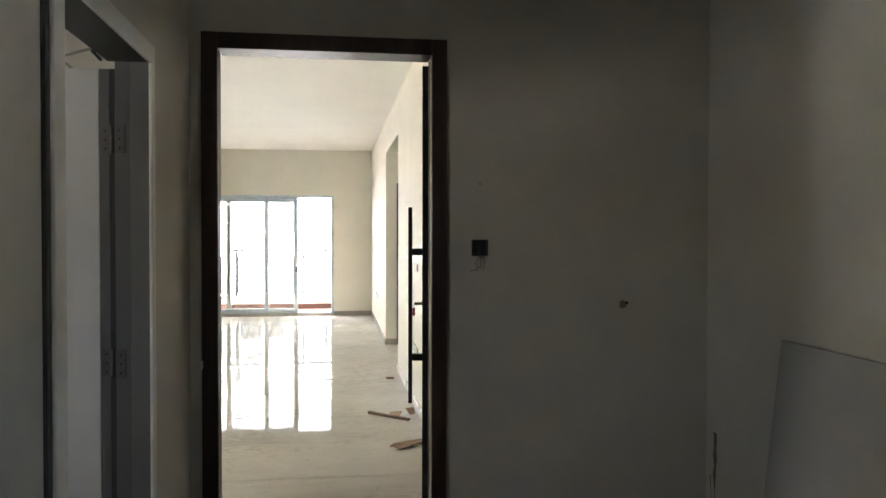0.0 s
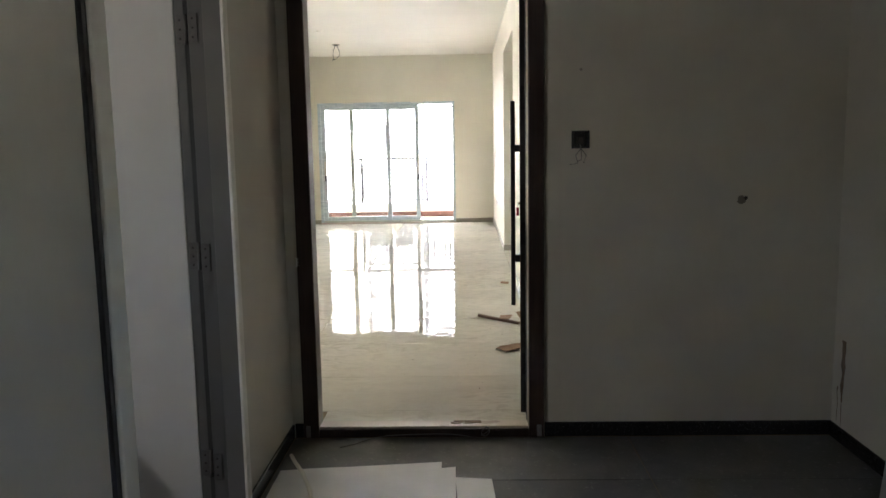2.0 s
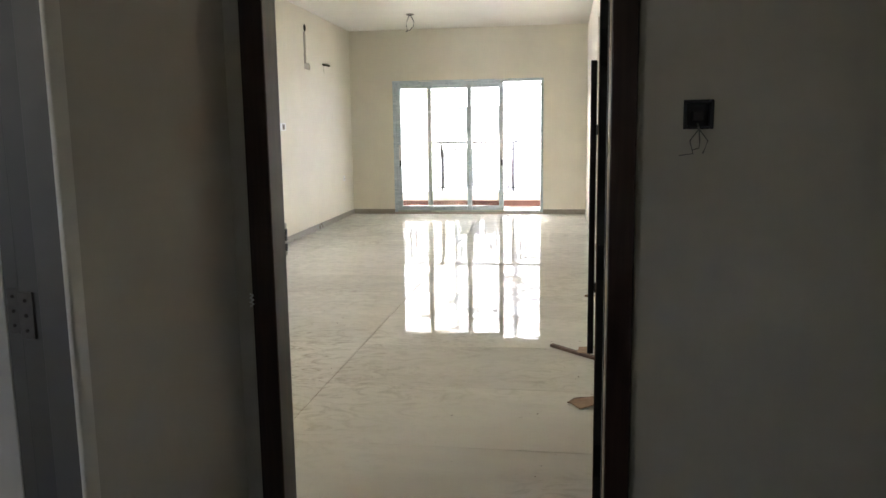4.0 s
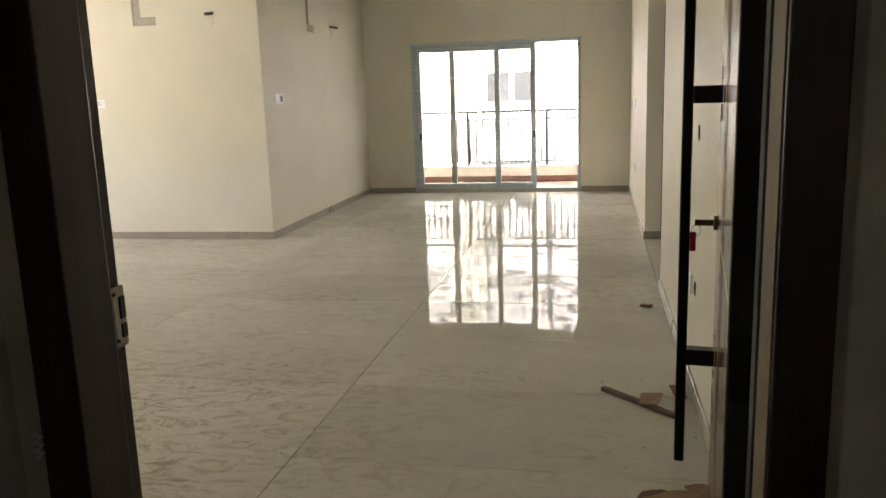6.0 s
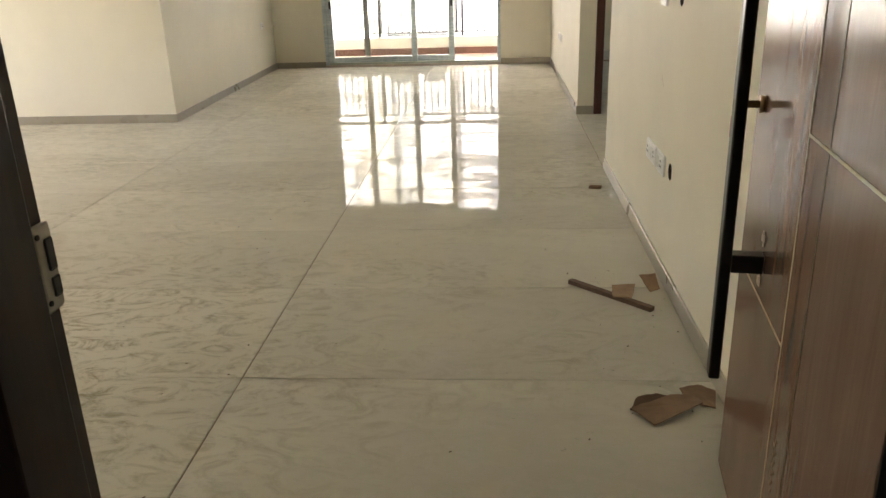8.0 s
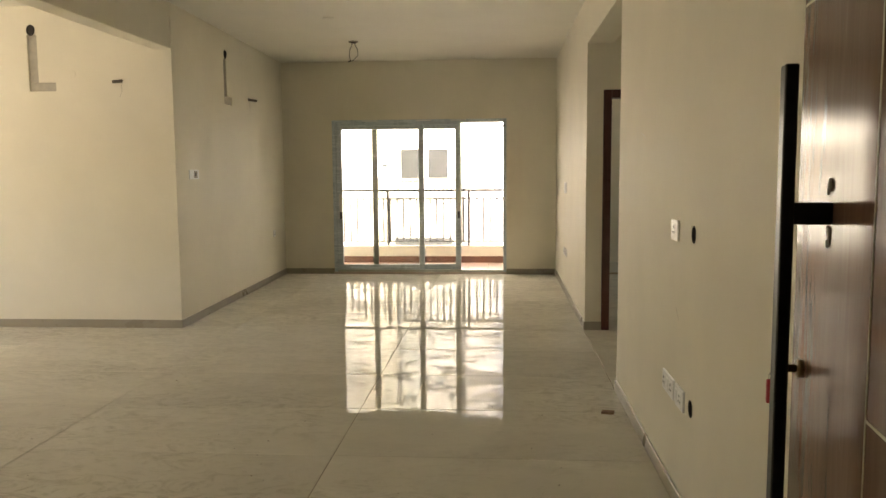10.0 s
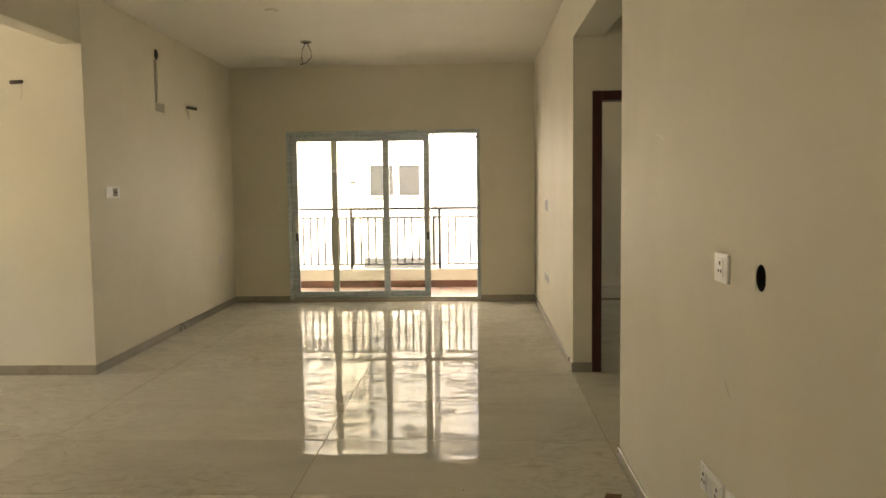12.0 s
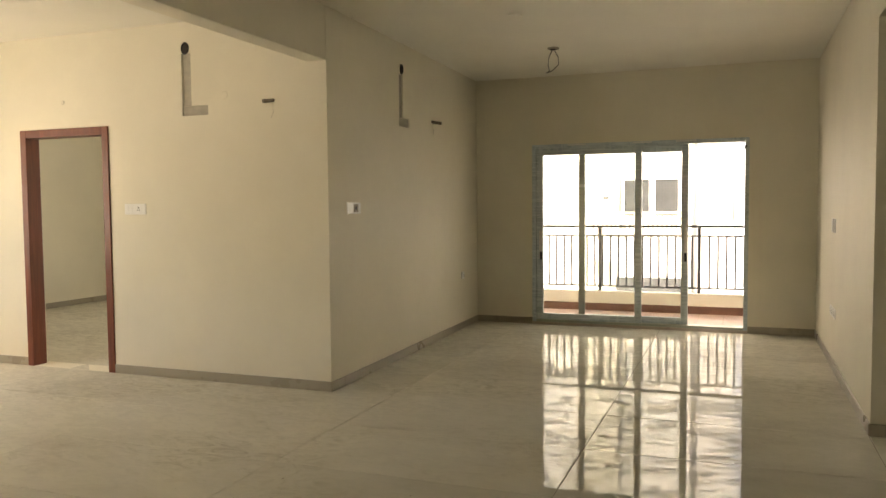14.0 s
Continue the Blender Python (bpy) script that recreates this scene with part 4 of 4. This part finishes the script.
door_frame_y("door_3", -7.275, -6.282, YE - 0.012, YE + 0.130, 2.092, "mahogany red-brown frame of the bedroom doorway")
door_frame_y("door_4", -0.430, 0.52, 11.258, 11.40, 2.083, "dark mahogany frame of the passage doorway", -1, PASSWOOD)


# ---- wall fittings ----
def plate_matrix(axis, a, u, z):
    """Local x along the wall, local -y out of it."""
    turn = {"y-": 0, "x-": -90, "x+": 90}[axis]
    return pose(a, u, z, 0, 0, turn) if axis[0] == "x" else pose(u, a, z, 0, 0, turn)


def switch_plate(axis, a, u, z, w, h, label, modules, name="switch_plate", group="", base=Matrix()):
    s = thing(name, label, "switch", group, base @ plate_matrix(axis, a, u, z))
    part("cover_plate", soft_box(-w / 2, w / 2, -0.010, 0.0, -h / 2, h / 2, 0.004, 3), SWITCH, s)
    for kind, x, mw in modules:
        if kind == "rocker":
            part("rocker", soft_box(x - mw / 2, x + mw / 2, -0.0135, -0.0105, -h * 0.30, h * 0.30, 0.001, 2), SWITCH, s)
        elif kind == "socket":
            face = part("socket_face", soft_box(x - mw / 2, x + mw / 2, -0.0125, -0.0105, -h * 0.33, h * 0.33, 0.001, 2), SWITCH, s)
            for dx, dz, r in ((0, 0.013, 0.0065), (-0.011, -0.009, 0.005), (0.011, -0.009, 0.005)):
                part("pin_hole", rod(bmesh.new(), (x + dx, -0.0132, dz), (x + dx, -0.0120, dz), r, 10), BLACK, face)
        else:
            face = part("outlet_face", soft_box(x - mw / 2, x + mw / 2, -0.0125, -0.0105, -h * 0.36, h * 0.36, 0.001, 1), RAWGREY, s, "grey outlet insert")
            part("outlet_hole", rod(bmesh.new(), (x, -0.0140, 0.0), (x, -0.0120, 0.0), 0.015, 16), BLACK, face)
    return s


def round_box(a, u, z, r, size, label):
    """An open round conduit box in the right wall: square plaster surround, rim and dark cup."""
    s = thing("conduit_box", label, "junction box", "open conduit boxes", plate_matrix("x-", a, u, z))
    bm = bmesh.new()
    n = 32
    inner, outer, deep = [], [], []
    for k in range(n):
        c, d = math.cos(k * math.tau / n), math.sin(k * math.tau / n)
        m = size / max(abs(c), abs(d))
        outer.append(bm.verts.new((c * m, 0.0015, d * m)))
        inner.append(bm.verts.new((c * r, 0.0015, d * r)))
    for k in range(n):
        bm.faces.new((outer[k], outer[(k + 1) % n], inner[(k + 1) % n], inner[k]))
    part("plaster_surround", bm, WALL, s)
    bm = bmesh.new()
    ra = [[bm.verts.new((math.cos(k * math.tau / n) * q, y, math.sin(k * math.tau / n) * q)) for k in range(n)] for q, y in ((r, 0.0014), (r * 0.93, 0.004), (r * 0.9, 0.045))]
    for p, q in zip(ra, ra[1:]):
        for k in range(n):
            bm.faces.new((p[k], p[(k + 1) % n], q[(k + 1) % n], q[k]))
    bm.faces.new(ra[-1])
    cup = part("cup", bm, DARKHOLE, s, "dark plastic cup")
    part("wire_end", tube([(0.004, 0.040, -0.008), (0.008, 0.02, 0.006), (-0.004, 0.014, 0.012)], 0.003, 6), WIRE, cup)


switch_plate("x-", XR, 7.755, 1.147, 0.115, 0.086, "white single socket plate on the cream wall", [("socket", 0.0, 0.05)], "socket_plate")
round_box(XR, 7.464, 1.150, 0.0345, 0.0369, "open round conduit box in the cream wall")
switch_plate("x-", XR, 7.820, 0.470, 0.215, 0.090, "wide white socket plate above the skirting", [("socket", -0.068, 0.055), ("rocker", 0.0, 0.04), ("socket", 0.066, 0.055)], "socket_plate", "row of low sockets")
switch_plate("x-", XR, 7.607, 0.470, 0.140, 0.090, "white socket plate beside the open conduit box", [("socket", 0.02, 0.06), ("rocker", -0.042, 0.03)], "socket_plate", "row of low sockets")
round_box(XR, 7.455, 0.470, 0.0345, 0.0369, "low open round conduit box in the cream wall")
for u in (13.30, 13.46):
    switch_plate("x-", XR, u, 1.205, 0.075, 0.120, "white switch plate on the far wall", [("rocker", 0.0, 0.03)])
for u in (13.22, 13.36, 13.50):
    switch_plate("x-", XR, u, 0.475, 0.085, 0.085, "white socket plate on the far wall", [("socket", 0.0, 0.05)], "socket_plate", "far row of low sockets")
switch_plate("x+", 0.0, 0.208, 1.387, 0.240, 0.090, "white switch plate with a socket on the living room wall", [("rocker", -0.068, 0.055), ("outlet", 0.028, 0.085)], base=LW)
switch_plate("y-", YE, -6.015, 1.394, 0.222, 0.090, "white switch plate beside the bedroom doorway", [("rocker", -0.08, 0.03), ("rocker", -0.04, 0.03), ("socket", 0.04, 0.06)])
switch_plate("x+", 0.0, 3.010, 0.607, 0.085, 0.085, "small white socket plate near the balcony door", [("socket", 0.0, 0.05)], "socket_plate", base=LW)


def ac_point(axis, a, u, ztop, drain_u, drain_z, label, skew, base=Matrix()):
    """Air conditioner point: pipe hole, plastered-in chase faces and a drain stub."""
    s = thing("ac_pipe_point", label, "pipe point", "air conditioner points", base @ plate_matrix(axis, a, u, ztop))
    bm = bmesh.new()
    n = 20
    rim = [[bm.verts.new((math.cos(k * math.tau / n) * q, y, 1.25 * math.sin(k * math.tau / n) * q)) for k in range(n)] for q, y in ((0.040, -0.0015), (0.032, -0.010), (0.028, -0.002))]
    for p, q in zip(rim, rim[1:]):
        for k in range(n):
            bm.faces.new((p[k], p[(k + 1) % n], q[(k + 1) % n], q[k]))
    bm.faces.new(rim[-1])
    hole = part("pipe_hole", bm, DARKHOLE, s, "dark pipe hole")
    part("drain_stub", tube([(drain_u, 0.0, drain_z + 0.015), (drain_u + skew * 0.3, -0.045, drain_z + 0.006), (drain_u + skew, -0.095, drain_z - 0.002)], 0.015, 10), PIPEMAT, s, "dark insulated drain stub")
    part("drain_patch", soft_box(drain_u - 0.055, drain_u + 0.05, -0.003, -0.0005, drain_z - 0.07, drain_z + 0.035, 0.001, 1), WALL, s, "rough plaster patch")
    part("loose_wire", tube([(drain_u, -0.01, drain_z), (drain_u + 0.01, -0.02, drain_z - 0.08), (drain_u - 0.01, -0.02, drain_z - 0.12)], 0.0016, 6), PLASTER, s, "thin hanging wire")
    return s


ac_point("x+", 0.0, 1.243, 2.650, 0.790, -0.415, "air conditioner pipe hole and drain stub in the wall", 0.035, LW)
ac_point("y-", YE, -5.472, 2.672, 0.815, -0.470, "air conditioner pipe hole and drain stub, dining wall", -0.03)
solid("chase_filling", soft_box(-0.0275, -0.010, 1.187, 1.273, 2.217, 2.603, 0.003), RAWGREY, "grey cement filling in the wall chase", "plaster", at=LW)
solid("chase_filling", soft_box(-0.0325, -0.008, 1.187, 1.428, 2.132, 2.213, 0.003), PLASTER, "rough plaster filling at the chase foot", "plaster", at=LW)
solid("chase_filling", soft_box(-5.510, -5.423, YE + 0.012, YE + 0.0275, 2.217, 2.630, 0.003), PLASTER, "pale plaster filling in the wall chase", "plaster")
solid("chase_filling", soft_box(-5.510, -5.264, YE + 0.008, YE + 0.0325, 2.139, 2.213, 0.003), PLASTER, "rough plaster filling at the chase foot", "plaster")


def ceiling_point(x, y, wires_, label):
    s = thing("ceiling_point", label, "ceiling fitting", at=pose(x, y, H))
    part("rose", rod(bmesh.new(), (0, 0, -0.012), (0, 0, -0.0005), 0.055, 28), RAWGREY if wires_ else CEIL, s, smooth=False)
    if wires_:
        part("hook_plate", rod(bmesh.new(), (0, 0, -0.020), (0, 0, -0.0125), 0.030, 20), DARKHOLE, s)
    for k in range(wires_):
        d = -1 if k % 2 else 1
        part("loose_wire", tube([(0.01 * d, 0, -0.02), (0.045 * d, 0.01, -0.09), (0.05 * d, 0.0, -0.16), (0.015 * d - 0.02, -0.01, -0.215), (0.005 * d - 0.06, 0.0, -0.23)], 0.0045, 6), WIRE, s, "loose ceiling wire")


ceiling_point(-2.99, 13.42, 2, "fan point on the ceiling with loose grey wires")
ceiling_point(-2.975, 12.03, 0, "small covered light point on the ceiling")


# small marks on the walls
solid("wall_scratch", tube([(XR - 0.0006, 7.728, 0.824), (XR - 0.0006, 7.712, 0.806), (XR - 0.0006, 7.681, 0.781)], 0.0008, 6), PLASTER, "thin dark scratch in the cream wall paint", "wall damage")
solid("wall_scratch", tube([(XR - 0.0006, 8.630, 1.591), (XR - 0.0006, 8.560, 1.580), (XR - 0.0006, 8.489, 1.560)], 0.0012, 6), SWITCH, "pale scrape in the cream wall paint", "wall damage")
for u, z, rad, mat in ((-5.102, 2.284, 0.032, WALL), (-6.771, 2.314, 0.018, PLASTER)):
    bm = bmesh.new()
    n = 16
    rim = [bm.verts.new((u + rad * (1 + 0.35 * noise.noise((u, k * 0.8, 1))) * math.cos(k * math.tau / n), YE - 0.0012,
                         z + rad * (1 + 0.35 * noise.noise((u, k * 0.8, 4))) * math.sin(k * math.tau / n))) for k in range(n)]
    inner = [bm.verts.new((u + (v.co.x - u) * 0.72, YE - 0.004, z + (v.co.z - z) * 0.72)) for v in rim]
    for k in range(n):
        bm.faces.new((rim[k], rim[(k + 1) % n], inner[(k + 1) % n], inner[k]))
    solid("plaster_ring", bm, mat, "rough ring of filler round a wall plug", "wall damage")


# ---- debris on the floor ----
def scrap(name, outline, z, tilt, label, material=None, thick=0.004, seed=0):
    """A torn piece of cardboard: uneven outline, thickness and a curl."""
    c = sum((Vector((*p, 0)) for p in outline), Vector()) / len(outline)
    bm = bmesh.new()
    pts = []
    for a, b in zip(outline, outline[1:] + outline[:1]):
        for k in range(4):
            p = Vector((*a, 0)).lerp(Vector((*b, 0)), k / 4)
            if k:
                p += Vector((noise.noise((p.x * 60, p.y * 60, seed)), noise.noise((p.x * 60, p.y * 60, seed + 9)), 0)) * 0.006
            pts.append(p - c)
    ring = [bm.verts.new(p) for p in pts]
    mid = bm.verts.new((0, 0, 0))
    for k in range(len(ring)):
        bm.faces.new((ring[k], ring[(k + 1) % len(ring)], mid))
    for v in bm.verts:
        v.co.z = 0.010 * (noise.noise((v.co.x * 9, v.co.y * 9, seed)) + 0.5)
    bmesh.ops.recalc_face_normals(bm, faces=bm.faces[:])
    bmesh.ops.solidify(bm, geom=bm.faces[:], thickness=thick)
    low = min(v.co.z for v in bm.verts)
    rx, ry = tilt
    m = pose(c.x, c.y, 0, rx, ry, 0)
    low = min((m @ v.co).z for v in bm.verts)
    m.translation.z = z - low + 0.0008
    return solid(name, bm, material or CARD, label, "cardboard scrap", group="cardboard scraps", at=m)


scrap("cardboard_scrap", [(-0.873, 6.391), (-0.840, 6.470), (-0.775, 6.495), (-0.700, 6.470), (-0.715, 6.400)], 0.0, (0, 0), "torn dark brown cardboard flap lying on the tiles", DARKCARD, seed=1)
scrap("cardboard_scrap", [(-0.873, 6.391), (-0.816, 6.307), (-0.655, 6.405), (-0.672, 6.450), (-0.74, 6.452)], 0.008, (4, -3), "creased brown cardboard piece lying over a torn flap", seed=5)
scrap("cardboard_scrap", [(-0.700, 6.515), (-0.640, 6.530), (-0.590, 6.505), (-0.612, 6.415), (-0.690, 6.450)], 0.0, (3, 0), "small ribbed cardboard piece beside the skirting", seed=11)
scrap("cardboard_scrap", [(-0.804, 7.318), (-0.708, 7.322), (-0.744, 7.188), (-0.818, 7.192)], 0.022, (0, 2), "square cardboard piece resting on a wooden batten", seed=17)
scrap("cardboard_scrap", [(-0.678, 7.413), (-0.606, 7.436), (-0.604, 7.330), (-0.646, 7.305)], 0.0, (12, 4), "crumpled cardboard piece beside the skirting", seed=23)
solid("wooden_batten", soft_box(-0.205, 0.205, -0.014, 0.014, 0.0006, 0.020, 0.002), STICK, "thin brown wooden batten lying on the tiles", "batten",
      at=pose(-0.8195, 7.262, 0, 0, 0, math.degrees(math.atan2(-0.278, 0.285))))
scrap("cardboard_scrap", [(-0.732, 8.838), (-0.660, 8.853), (-0.650, 8.888), (-0.720, 8.883)], 0.0, (0, 0), "small dark cardboard chip on the tiles", seed=31, thick=0.014)

grit = bmesh.new()
for k in range(130):
    if k < 95:
        x, y = random.uniform(-4.0, -0.7), random.uniform(5.4, 9.5)
    else:
        x, y = random.gauss(-0.72, 0.12), random.uniform(6.2, 7.6)
    if x > -0.60:
        continue
    s = random.choice((0.0015, 0.002, 0.0025, 0.0035))
    bmesh.ops.create_icosphere(grit, subdivisions=1, radius=s, matrix=pose(x, y, s * 0.45, 0, 0, random.uniform(0, 90)) @ Matrix.Diagonal((1.5, 0.9, 0.6, 1)))
solid("floor_grit", grit, GRIT, "scattered grit and crumbs on the floor tiles", "grit", "stuff")

# ---- tiled floors ----
living = tagged(thing("floor", "polished off-white large floor tiles with dust and smears", "floor"), kind="structure")
TX, TY, OX, OY = 1.56, 0.772, -2.138, 6.585


XA, XB, YA = OX - TX, OX + TX, OY + 6 * TY
lay(living, XW, XA, YD + 0.225, YA, TX, TY, OX, OY, 0.0, TILE, 0.0036)
lay(living, XW, XL - 0.11, YA + 0.002, YE + 0.205, TX, TY, OX, OY, 0.0, TILE, 0.0036)
lay(living, XL - 0.11, XA, YA, YW, TX, TY, OX, OY, 0.0, TILE, 0.0036)
lay(living, XA, XB, YD + 0.225, YW, TX, TY, OX, OY, 0.0, TILE, 0.0036)
lay(living, XB, 3.0, 9.36, YW, TX, TY, OX, OY, 0.0, TILE, 0.0036)
lobby_floor = tagged(thing("floor_lobby", "dark grey lobby stone tiles, dusty and smeared", "floor"), kind="structure")
lay(lobby_floor, -4.2, 0.66, -2.0, 4.984, 1.60, 0.80, -0.30, 4.50, LZ, STONE, 0.004)
lay(balc, XL - 0.6, XR, YW + 0.225, BY - 0.013, 0.30, 0.30, -0.6, 15.3, -0.030, BALCTILE, 0.004)
